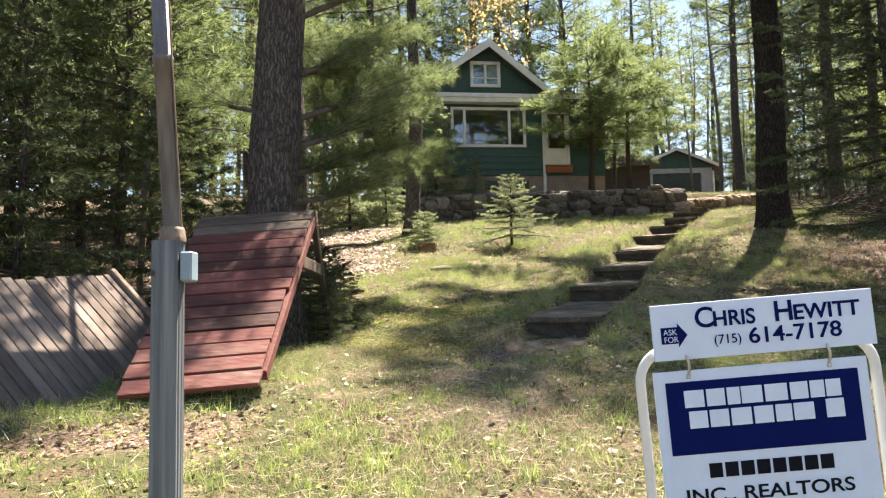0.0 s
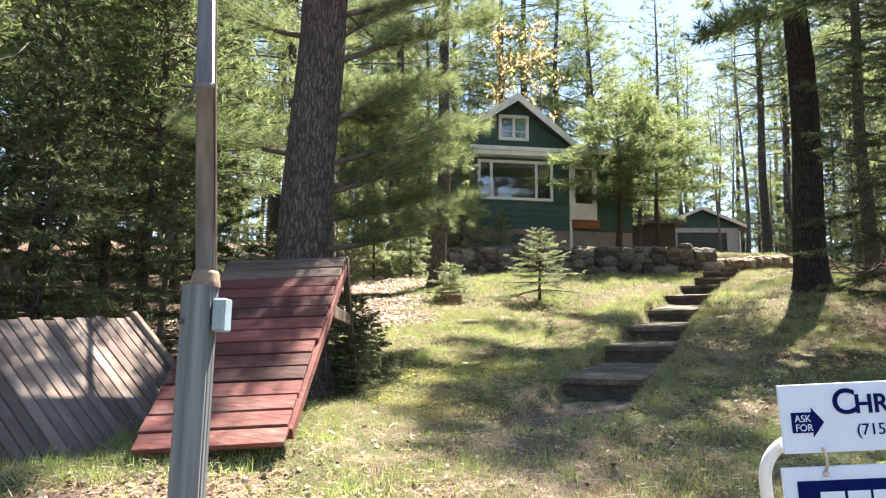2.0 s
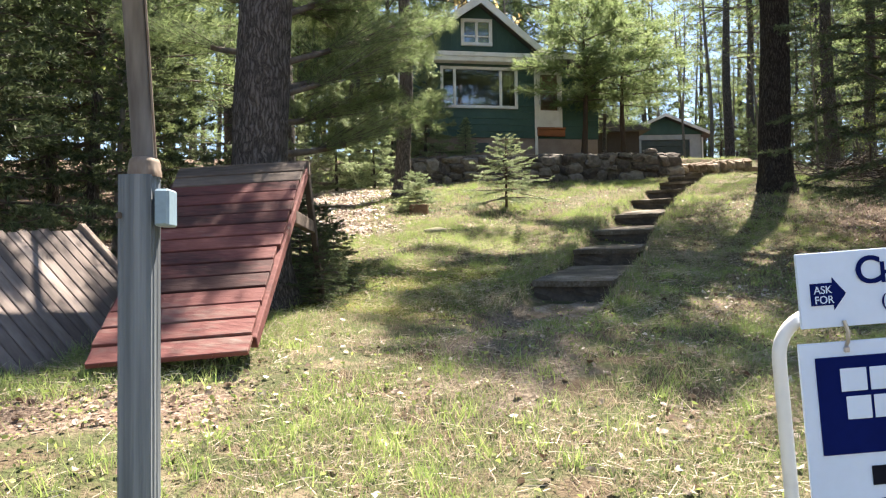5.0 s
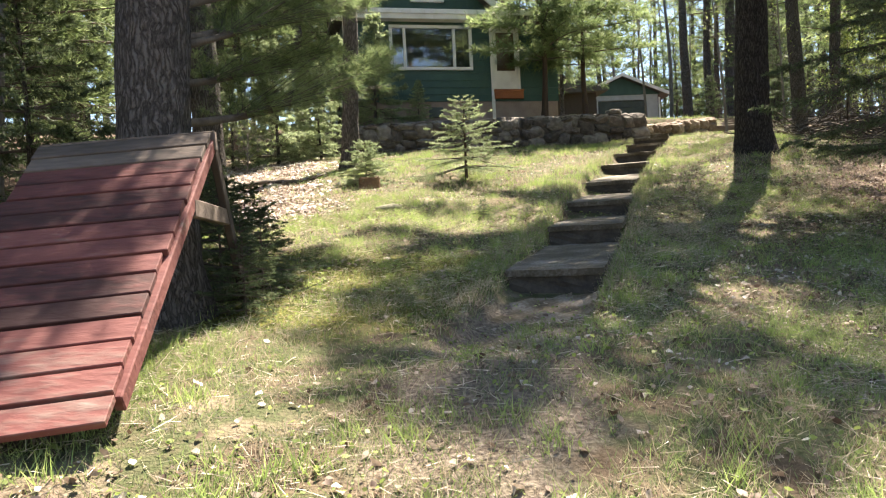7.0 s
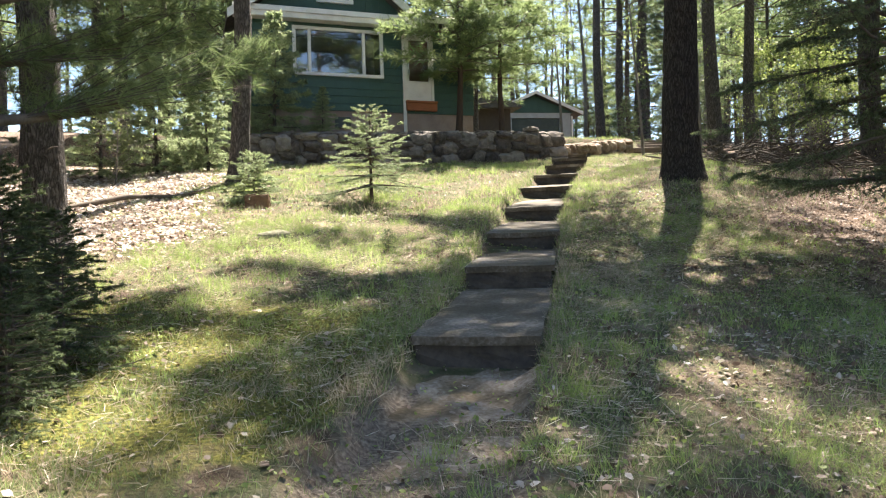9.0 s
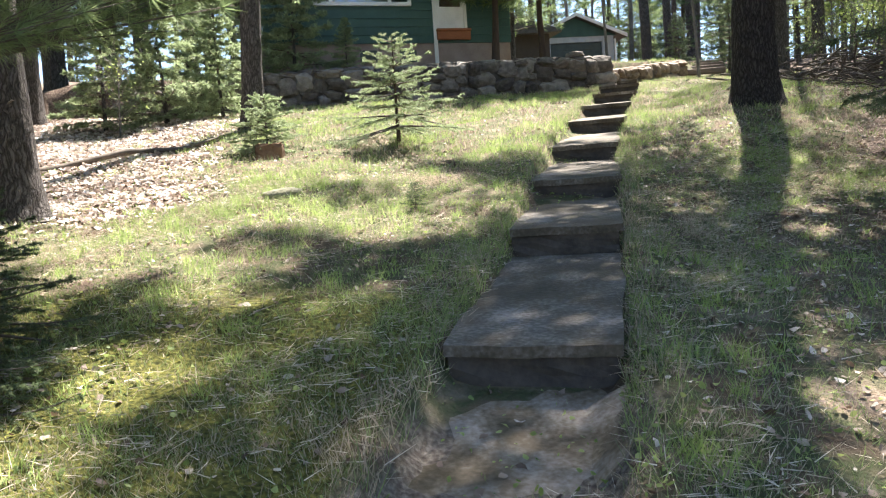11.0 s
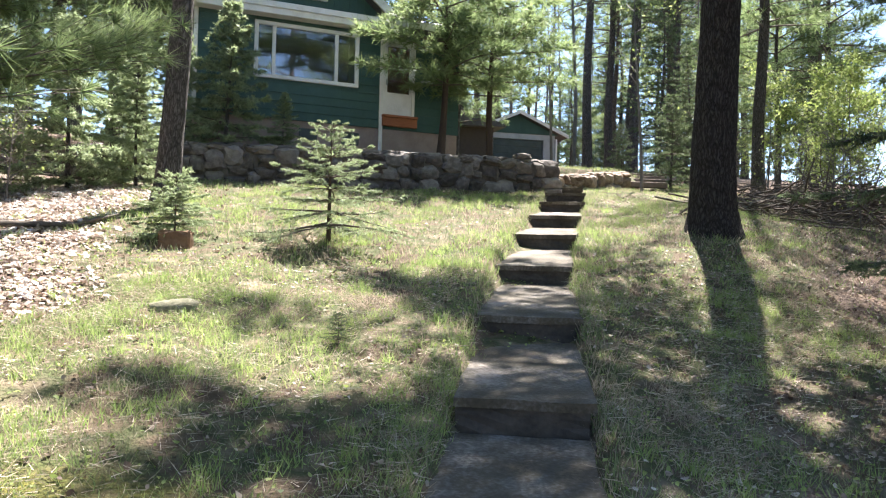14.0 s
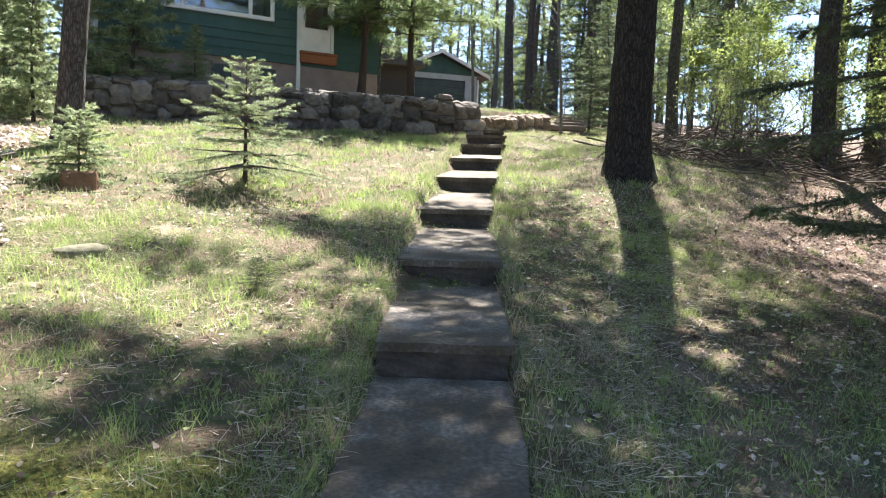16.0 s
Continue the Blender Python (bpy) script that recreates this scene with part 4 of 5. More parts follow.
def clothe(limbs, crown, p, thick, style, r, per_metre, start, sides_=5, keep_flat=0.25):
    """A limb along the points p, with side twigs that carry needles."""
    tt = np.linspace(0, 1, len(p))
    ln = float(np.linalg.norm(np.diff(p, axis=0), axis=1).sum())
    limbs.put(*tube(p, thick * (1 - 0.85 * tt), sides_))
    o = unit(p[-1] - p[0])
    cross = unit(np.cross(o, np.array([0, 0, 1.0])))
    n_t = max(3, int(ln * per_metre))
    s = r.uniform(start, 1.0, n_t)
    s[0] = 1.0
    base = np.stack([np.interp(s, tt, p[:, i]) for i in range(3)], -1)
    sgn = np.where(r.random(n_t) < 0.5, -1, 1)[:, None]
    pine = "pine" in style
    lift = r.uniform(-0.1, 0.5, (n_t, 1)) if pine else r.uniform(-0.3, 0.05, (n_t, 1))
    w = unit(o * r.uniform(0.5, 1.1, (n_t, 1)) + sgn * cross * r.uniform(0.25, 1.0, (n_t, 1)) + np.array([0, 0, 1.0]) * lift)
    tl = np.maximum(0.06, 0.36 * min(ln, 2.5) * (1.08 - s)[:, None] + (0.22 if pine else 0.1) * min(1, ln)) * r.uniform(0.6, 1.25, (n_t, 1))
    tufts, count, length, width, spread = NEEDLES[style]
    if style[:3] not in ("far", "dee") and style != "small_fir":
        for b_, w_, l_ in zip(base, w, tl[:, 0]):
            limbs.put(*tube(np.stack([b_, b_ + w_ * l_ * 0.5, b_ + w_ * l_]), [0.004, 0.003, 0.0015], 3))
    for q in range(tufts):
        cen = base + w * tl * ((q + 0.7) / tufts)
        crown.put(*blades(cen, w, count, length, width, spread, r, 0.05))


def conifer(seed, tall, radius, crown_from, reach, style, lean=(0.0, 0.0), whorl=0.7, fans=1.0, dead=0.0, flare=1.35, sides=14, skip=0.0, low_limbs=(), low_fans=42, rough=False):
    """A pine or fir: tapered trunk, whorls of limbs with side twigs, and needles on the twigs."""
    r = np.random.default_rng(seed)
    tree = empty("tree")
    zs = np.concatenate([[-0.3, 0.0, 0.15, 0.4], np.linspace(1.0, tall, 14)]) if tall > 2 else np.linspace(-0.1, tall, 8)
    wob = 0.03 if tall > 2 else 0.0
    line = np.stack([lean[0] * zs + wob * np.sin(zs * 0.7 + seed) * np.clip(zs, 0, 3), lean[1] * zs + wob * np.cos(zs * 0.6 + seed) * np.clip(zs, 0, 3), zs], -1)
    rad = np.maximum(radius * (1 - 0.95 * np.clip(zs / tall, 0, 1) ** 1.15), 0.003)
    if tall > 2:
        rad[:4] *= np.array([flare * 1.15, flare, 1 + (flare - 1) * 0.55, 1 + (flare - 1) * 0.2])
    if rough:
        zr = np.concatenate([np.arange(-0.3, 6.0, 0.07), np.linspace(6, tall, 20)])
        lr = np.stack([np.interp(zr, zs, line[:, i]) for i in range(3)], -1)
        rr_ = np.interp(zr, zs, rad)
        v, f = tube(lr, rr_, 44)
        axis = np.repeat(lr, 44, 0)
        rel_ = v - axis
        k = np.array([1 + 0.1 * (abs(noise.noise((a * 26 / radius * 0.25, b * 26 / radius * 0.25, c * 2.2))) - 0.25) + 0.06 * noise.noise((a * 3, b * 3, c * 0.6)) for a, b, c in np.column_stack([rel_[:, :2], v[:, 2]])])
        # buttressed foot
        ang = np.arctan2(rel_[:, 1], rel_[:, 0])
        foot = np.exp(-np.clip(v[:, 2], 0, None) / 0.22) * (flare - 1) * (0.6 + 0.9 * np.abs(np.sin(ang * 2.5 + seed)))
        v = axis + rel_ * (k + 0.25 * foot)[:, None]
    else:
        v, f = tube(line, rad, sides, 0.13, r)
    limbs, crown = Pile(), Pile()
    pine = "pine" in style
    dead_z = dead
    while dead and dead_z < crown_from:
        a = r.uniform(0, 2 * np.pi)
        ln = r.uniform(0.3, 1.1) * min(1, reach * 0.4)
        c = np.array([np.interp(dead_z, zs, line[:, 0]), np.interp(dead_z, zs, line[:, 1]), dead_z])
        way = np.array([math.cos(a), math.sin(a), r.uniform(-0.15, 0.25)])
        p = [c + way * ln * t + np.array([0, 0, -0.15 * ln * t * t]) for t in (0, 0.35, 0.7, 1)]
        limbs.put(*tube(p, [0.013, 0.01, 0.006, 0.003], 5))
        dead_z += r.uniform(0.2, 0.6)
    for z, mid_, tip in low_limbs:
        c = np.array([np.interp(z, zs, line[:, 0]), np.interp(z, zs, line[:, 1]), z])
        m1, t1 = np.array(mid_, float), np.array(tip, float)
        tt = np.linspace(0, 1, 8)[:, None]
        p = c * (1 - tt) ** 2 + 2 * m1 * tt * (1 - tt) + t1 * tt ** 2 + 0.03 * r.normal(size=(8, 3)) * tt * (1 - tt)
        clothe(limbs, crown, p, 0.026 + 0.004 * float(np.linalg.norm(t1 - c)), style, r, low_fans, 0.22, 6)
    z = crown_from
    while z < tall * 0.985:
        rel = (z - crown_from) / (tall - crown_from)
        if pine:
            ln0 = reach * (1 - rel ** 1.6) * (0.55 + 0.45 * min(1, rel * 4 + 0.35)) + 0.25
            count = int(r.integers(3, 6))
        else:
            ln0 = reach * (1 - rel) ** 0.85 + 0.06 * min(1, tall)
            count = int(r.integers(5, 8))
        a0 = r.uniform(0, 2 * np.pi)
        for k in range(count):
            if r.random() < skip:
                continue
            a = a0 + 2 * np.pi * k / count + r.uniform(-0.35, 0.35)
            ln = ln0 * r.uniform(0.6, 1.1)
            c = np.array([np.interp(z, zs, line[:, 0]), np.interp(z, zs, line[:, 1]), z + r.uniform(-0.1, 0.1) * whorl])
            o = np.array([math.cos(a), math.sin(a), 0.0])
            rise = r.uniform(0.0, 0.3) if pine else r.uniform(-0.25, 0.1) + 0.45 * rel
            bend = r.uniform(0.0, 0.2) if pine else r.uniform(0.0, 0.25)
            sw = np.array([-o[1], o[0], 0]) * r.uniform(-0.15, 0.15)
            tt = np.linspace(0, 1, 6)
            p = c + ln * (tt[:, None] * o + (rise * tt - (0.25 * (1 - rel) if pine else 0.12) * tt ** 2 + bend * tt ** 3)[:, None] * np.array([0, 0, 1.0]) + tt[:, None] ** 2 * sw)
            clothe(limbs, crown, p, max(0.004, 0.014 * ln + 0.003), style, r, {"pine": 11, "far_pine": 8, "fir": 12, "far_fir": 8, "small_fir": 16, "deep_pine": 5, "deep_fir": 5}[style] * fans, 0.2 if pine else 0.06)
        z += whorl * r.uniform(0.7, 1.25) * (1 if pine else (1 - 0.5 * rel))
    return tree, arrays("trunk", v, f), limbs, crown


def grow(label, category, bark, needle, *args, group="", **kw):
    tree, tm, limbs, crown = conifer(*args, **kw)
    finish("trunk", tm, bark, tree, smooth=True)
    if limbs.n:
        tagged(finish("branchwork", limbs.mesh("branchwork"), TWIG, tree), kind="stuff")
    if crown.n:
        tagged(finish("crown", crown.mesh("crown"), needle, tree), kind="stuff")
    return tagged(tree, label, category, group)


def broadleaf(seed, tall, radius, n_limb, spread, leaf_mat, leaves, size, label, category, crown_from=0.3, bark=None, sides=8):
    """A slim broadleaved tree: forked limbs and small spring leaves."""
    r = np.random.default_rng(seed)
    tree = empty("tree")
    zs = np.array([-0.2, 0, 0.3, *np.linspace(1, tall, 9)]) if tall > 2 else np.linspace(-0.1, tall, 8)
    line = np.stack([0.12 * np.sin(zs * 0.5 + seed), 0.12 * np.cos(zs * 0.43 + seed * 2), zs], -1)
    v, f = tube(line, np.maximum(radius * (1 - 0.9 * np.clip(zs / tall, 0, 1)), 0.005), sides, 0.1, r)
    finish("trunk", arrays("trunk", v, f), bark or BARK_GREY, tree, smooth=True)
    limbs, tips = Pile(), []
    for k in range(n_limb):
        z = tall * (crown_from + (0.97 - crown_from) * (k + r.random()) / n_limb)
        a = r.uniform(0, 2 * np.pi)
        ln = spread * r.uniform(0.5, 1.1) * (1.15 - 0.7 * z / tall)
        c = np.array([np.interp(z, zs, line[:, i]) for i in range(3)])
        way = np.array([math.cos(a), math.sin(a), r.uniform(0.4, 1.1)])
        tt = np.linspace(0, 1, 6)
        p = c + ln * (tt[:, None] * way + 0.12 * r.normal(size=(6, 3)) * tt[:, None])
        limbs.put(*tube(p, max(0.006, radius * 0.28) * (1 - 0.85 * tt), 4))
        for q in range(5):
            s = r.uniform(0.25, 1)
            b = np.array([np.interp(s, tt, p[:, i]) for i in range(3)])
            w2 = unit(way + 0.9 * r.normal(size=3))
            l2 = ln * r.uniform(0.2, 0.5)
            p2 = b + np.linspace(0, 1, 4)[:, None] * w2 * l2 + 0.04 * l2 * r.normal(size=(4, 3))
            limbs.put(*tube(p2, max(0.004, radius * 0.09) * np.array([1, 0.7, 0.45, 0.2]), 3))
            tips.append(p2)
    tagged(finish("branchwork", limbs.mesh("branchwork"), bark or BARK_GREY, tree), kind="stuff")
    if leaves:
        tp = np.concatenate(tips)
        c = tp[r.integers(len(tp), size=leaves)] + r.normal(size=(leaves, 3)) * 0.12
        tagged(finish("crown", arrays("crown", *leaflets(c, size, r)), leaf_mat, tree), kind="stuff")
    return tagged(tree, label, category)


def stand(tree, x, y, turn=0.0, scale=1.0, sink=0.05):
    tree.matrix_basis = pose(x, y, g(x, y) - sink, 0, 0, turn)
    tree.scale = (scale, scale, scale)
    return tree


def again(tree, x, y, turn=0.0, scale=1.0, group=""):
    t = copy_thing(tree, pose(x, y, g(x, y) - 0.05, 0, 0, turn))
    t.scale = (scale, scale, scale)
    if group:
        t["group"] = group
    return t


# the trees that stand out
RX, RY = -1.55, 6.98
rz = g(RX, RY) - 0.05


def local(x, y, z):
    return (x - RX, y - RY, z - rz)


stand(grow("tall pine with grey furrowed bark behind the red ramp", "pine tree", BARK, NEEDLE, 11, 17, 0.25, 6.0, 3.0, "pine", dead=3.6, lean=(0.004, 0.0), fans=0.85, rough=True, low_limbs=(
    (1.35, local(-0.95, 8.8, 2.75), local(-0.05, 10.1, 3.7)), (1.9, local(-0.9, 8.6, 3.6), local(-0.25, 9.9, 4.3)), (2.5, local(-1.0, 8.2, 4.4), local(-0.5, 9.6, 5.1)),
    (3.1, local(-0.7, 7.9, 5.0), local(0.1, 9.0, 5.7)), (3.6, local(-0.9, 8.2, 5.5), local(-0.35, 9.4, 6.3)), (4.4, local(-0.6, 7.6, 6.3), local(0.3, 8.4, 6.9)),
    (2.2, local(-2.6, 8.2, 3.9), local(-3.4, 8.9, 4.2)), (3.4, local(-2.5, 8.0, 5.1), local(-3.1, 9.0, 5.9)), (4.2, local(-2.6, 7.4, 6.2), local(-3.6, 8.0, 6.6)), (2.9, local(-1.7, 8.5, 4.6), local(-1.9, 9.9, 5.0)),
    (1.6, local(-1.2, 8.4, 3.1), local(-0.7, 9.6, 3.6)), (2.1, local(-0.8, 8.3, 3.9), local(0.0, 9.6, 4.5)), (2.7, local(-1.3, 8.4, 4.3), local(-1.1, 9.9, 4.4)), (3.3, local(-1.1, 7.9, 5.2), local(-0.2, 8.6, 6.1)), (1.8, local(-0.9, 8.0, 3.5), local(-0.3, 9.2, 4.0)), (3.9, local(-1.0, 7.6, 6.0), local(-0.4, 8.5, 6.6)),
    # limbs from here on are added above the view to shade ramp and bank
    (4.7, local(-1.2, 7.1, 6.5), local(-0.7, 7.4, 6.7)), (4.8, local(-2.0, 7.3, 6.5), local(-2.5, 7.9, 6.7)), (4.9, local(-2.2, 6.9, 6.6), local(-3.0, 7.2, 6.5)), (5.0, local(-1.5, 7.6, 6.7), local(-1.3, 8.3, 6.9)), (4.6, local(-1.3, 6.6, 6.5), local(-1.0, 6.2, 6.6)),
    (4.9, local(-1.7, 6.3, 6.6), local(-1.9, 5.6, 6.3)))), RX, RY, 0)
stand(grow("stout lawn pine beside the steps, bark coloured as backlit", "pine tree", BARK_BACKLIT, NEEDLE, 12, 18, 0.31, 6.9, 4.4, "far_pine", lean=(-0.006, 0), dead=3.6, flare=1.3, fans=2.2, whorl=0.55, rough=True, low_fans=30, low_limbs=(
    # high limbs, mostly out of view, added to shade the steps and lawn
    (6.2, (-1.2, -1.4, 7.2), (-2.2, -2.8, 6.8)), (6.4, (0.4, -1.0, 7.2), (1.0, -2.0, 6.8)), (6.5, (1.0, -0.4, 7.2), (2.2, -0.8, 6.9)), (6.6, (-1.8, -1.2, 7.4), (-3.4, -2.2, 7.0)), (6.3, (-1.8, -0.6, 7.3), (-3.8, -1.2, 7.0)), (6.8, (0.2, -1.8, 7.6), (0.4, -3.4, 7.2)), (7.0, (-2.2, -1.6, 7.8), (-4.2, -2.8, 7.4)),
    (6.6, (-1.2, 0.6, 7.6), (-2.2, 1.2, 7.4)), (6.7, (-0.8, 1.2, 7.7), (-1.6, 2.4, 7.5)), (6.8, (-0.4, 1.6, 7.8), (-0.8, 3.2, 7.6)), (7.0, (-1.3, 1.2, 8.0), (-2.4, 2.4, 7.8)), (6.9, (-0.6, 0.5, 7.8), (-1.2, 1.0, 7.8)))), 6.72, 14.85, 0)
QX, QY = 8.7, 11.2
qz = g(QX, QY)
stand(grow("tall pine with long low limbs over the lawn", "pine tree", BARK, NEEDLE, 21, 11.5, 0.24, 5.4, 3.4, "far_pine", dead=2.5, fans=2.6, whorl=0.6, low_fans=26, low_limbs=(
    (6.4, (6.5 - QX, 0.0, 7.6 - qz), (3.4 - QX, -0.3, 6.4 - qz)), (6.8, (7.0 - QX, 1.2, 8.4 - qz), (4.2 - QX, 1.4, 7.3 - qz)),
    # the limbs in this row are added to cast shade right of the steps
    (7.0, (-1.2, 1.0, 7.6), (-2.4, 1.8, 7.4)), (7.2, (-1.6, 0.4, 7.8), (-3.2, 0.8, 7.5)), (6.8, (-0.8, 1.6, 7.5), (-1.6, 3.0, 7.3)), (7.4, (-1.0, 0.8, 8.0), (-1.8, 1.4, 8.0)), (7.3, (-2.0, 1.2, 8.0), (-3.6, 2.2, 7.7)), (6.0, (-1.8, -0.9, 6.9), (-3.4, -1.7, 6.6)), (6.2, (-1.4, -1.3, 7.0), (-2.6, -2.4, 6.8)))), QX, QY, 0)
stand(grow("slim leaning pine before the stone wall", "pine tree", BARK, NEEDLE, 13, 13, 0.17, 7.5, 1.7, "pine", lean=(0.03, 0.0), dead=3.5, fans=0.6, rough=True), -0.72, 16.6, 10)
stand(grow("pine trunk at the edge of the leaf litter", "pine tree", BARK, NEEDLE, 14, 14, 0.2, 5.0, 2.4, "pine", dead=1.0, fans=0.8, rough=True, low_limbs=(
    # unseen high limbs, added so the lawn by the first step lies in shade
    (6.0, (1.2, 0.2, 6.9), (2.6, 0.6, 6.8)), (6.5, (1.8, 0.2, 7.2), (3.6, 0.3, 7.0)), (6.2, (1.8, 0.8, 7.0), (3.8, 1.4, 6.9)), (6.4, (1.4, 1.0, 7.2), (2.9, 1.9, 7.1)), (6.8, (2.4, 0.6, 7.6), (4.6, 0.9, 7.2)), (6.6, (1.0, 0.6, 7.2), (2.0, 1.2, 7.1)))), -2.3, 11.6, 0)
stand(grow("thin dark fir with drooping boughs at the lawn's edge", "fir tree", BARK, NEEDLE_DARK, 15, 9, 0.07, 1.1, 1.8, "fir", whorl=0.36, fans=1.9), 5.75, 9.2, 0)
stand(grow("small open young spruce on the lawn", "spruce tree", BARK_RED, NEEDLE_BLUE, 16, 1.5, 0.03, 0.3, 0.98, "small_fir", whorl=0.16, fans=1.45, sides=8), 1.36, 14.5, 0)
stand(grow("knee-high spruce seedling behind a cut log", "spruce tree", TWIG, NEEDLE_BLUE, 17, 0.78, 0.016, 0.12, 0.6, "small_fir", whorl=0.09, fans=2.3, sides=6), -0.36, 14.62, 50)
bushy = stand(grow("bushy young fir behind the stone wall", "fir tree", BARK, NEEDLE_BLUE, 19, 3.0, 0.04, 0.25, 1.05, "far_fir", whorl=0.24, fans=2.4, sides=8), -0.2, 21.4, 0)
for x, y, a_, k_ in ((-1.45, 18.7, 120, 0.75), (-2.3, 18.0, 200, 0.9), (-1.15, 21.2, 310, 0.8), (0.95, 21.3, 80, 0.42), (-2.0, 19.6, 90, 0.8), (-3.2, 17.6, 10, 0.8)):
    again(bushy, x, y, a_, k_)["label"] = "bushy young fir near the stone wall"
hemlock = stand(grow("low dark hemlock bush beside the red ramp", "hemlock bush", TWIG, NEEDLE_DARK, 22, 1.15, 0.02, 0.06, 0.7, "small_fir", whorl=0.1, fans=1.1, sides=6), -1.08, 7.2, 0, 0.6)
for x, y, a_, k_ in ((-1.05, 7.85, 80, 0.62), (-1.4, 8.0, 170, 0.8), (-1.3, 8.6, 230, 0.75), (-1.7, 8.6, 300, 1.0), (-1.02, 6.95, 40, 0.5), (-1.9, 9.3, 60, 1.0), (-2.4, 8.2, 120, 1.1), (-2.6, 9.8, 120, 1.2)):
    again(hemlock, x, y, a_, k_)
porch_pine = stand(grow("pine with reddish trunk before the entry door", "pine tree", BARK_RED, NEEDLE, 20, 5.4, 0.09, 1.8, 1.9, "far_pine", whorl=0.36, fans=2.6, lean=(0.02, 0)), 4.5, 22.1, 0)
again(porch_pine, 5.75, 22.3, 130, 0.95)
gold = broadleaf(31, 9, 0.07, 16, 1.5, GOLD, 420, 0.12, "slender birch with sparse golden young leaves", "birch tree", 0.5)
stand(gold, 2.6, 26.5, 0)
again(gold, 1.2, 27.5, 100, 1.05)

# forest kinds, each built once
pine_a = stand(grow("tall straight pine of the woods", "pine tree", BARK, NEEDLE, 41, 20, 0.22, 7.5, 3.3, "far_pine", dead=3, skip=0.1, whorl=0.65), -6.5, 17.5, 0)
pine_b = stand(grow("tall pine with dead lower limbs", "pine tree", BARK, NEEDLE, 42, 18, 0.18, 5.0, 2.6, "far_pine", dead=2, skip=0.15, whorl=0.65), -8.5, 12, 0)
fir_a = stand(grow("dark fir of the forest understorey", "fir tree", BARK, NEEDLE_DARK, 43, 7.5, 0.08, 0.7, 1.9, "far_fir", whorl=0.4, fans=1.0), -4.6, 10.5, 0)
fir_b = stand(grow("young dense fir in the woods", "fir tree", BARK, NEEDLE_DARK, 44, 4.0, 0.05, 0.3, 1.3, "far_fir", whorl=0.3, fans=1.3), -4.6, 8.0, 0)
white_a = stand(grow("young forest white pine with soft foliage", "pine tree", BARK, NEEDLE, 45, 8.5, 0.1, 1.6, 2.2, "far_pine", whorl=0.5, fans=1.5), -5.4, 13.6, 0)
deep_pine = stand(grow("slim pine deep in the woods", "pine tree", BARK, NEEDLE, 46, 19, 0.2, 5.0, 2.8, "deep_pine", whorl=0.8), -16, 20, 0)
deep_fir = stand(grow("dark fir deep in the woods", "fir tree", BARK, NEEDLE_DARK, 47, 9, 0.1, 0.8, 2.4, "deep_fir", whorl=0.55), -15, 12, 0)
bare_a = stand(broadleaf(51, 12, 0.1, 16, 2.0, SPRING, 500, 0.07, "slim bare hardwood just coming into leaf", "tree", 0.35), 12.5, 33, 0)
bare_b = stand(broadleaf(52, 7, 0.05, 14, 1.4, SPRING, 260, 0.06, "spindly bare hardwood sapling", "tree", 0.3), 10.5, 24.0, 0)
leafy = stand(broadleaf(53, 4.2, 0.035, 30, 1.3, SPRING, 4200, 0.075, "sapling in fresh yellow-green leaf", "tree", 0.15), 12.6, 18.6, 0, 0.75)
brush = stand(broadleaf(54, 1.5, 0.02, 26, 0.9, SPRING, 160, 0.05, "tangle of grey bare brush", "shrub", 0.05, sides=5), 10.2, 16.4, 0)

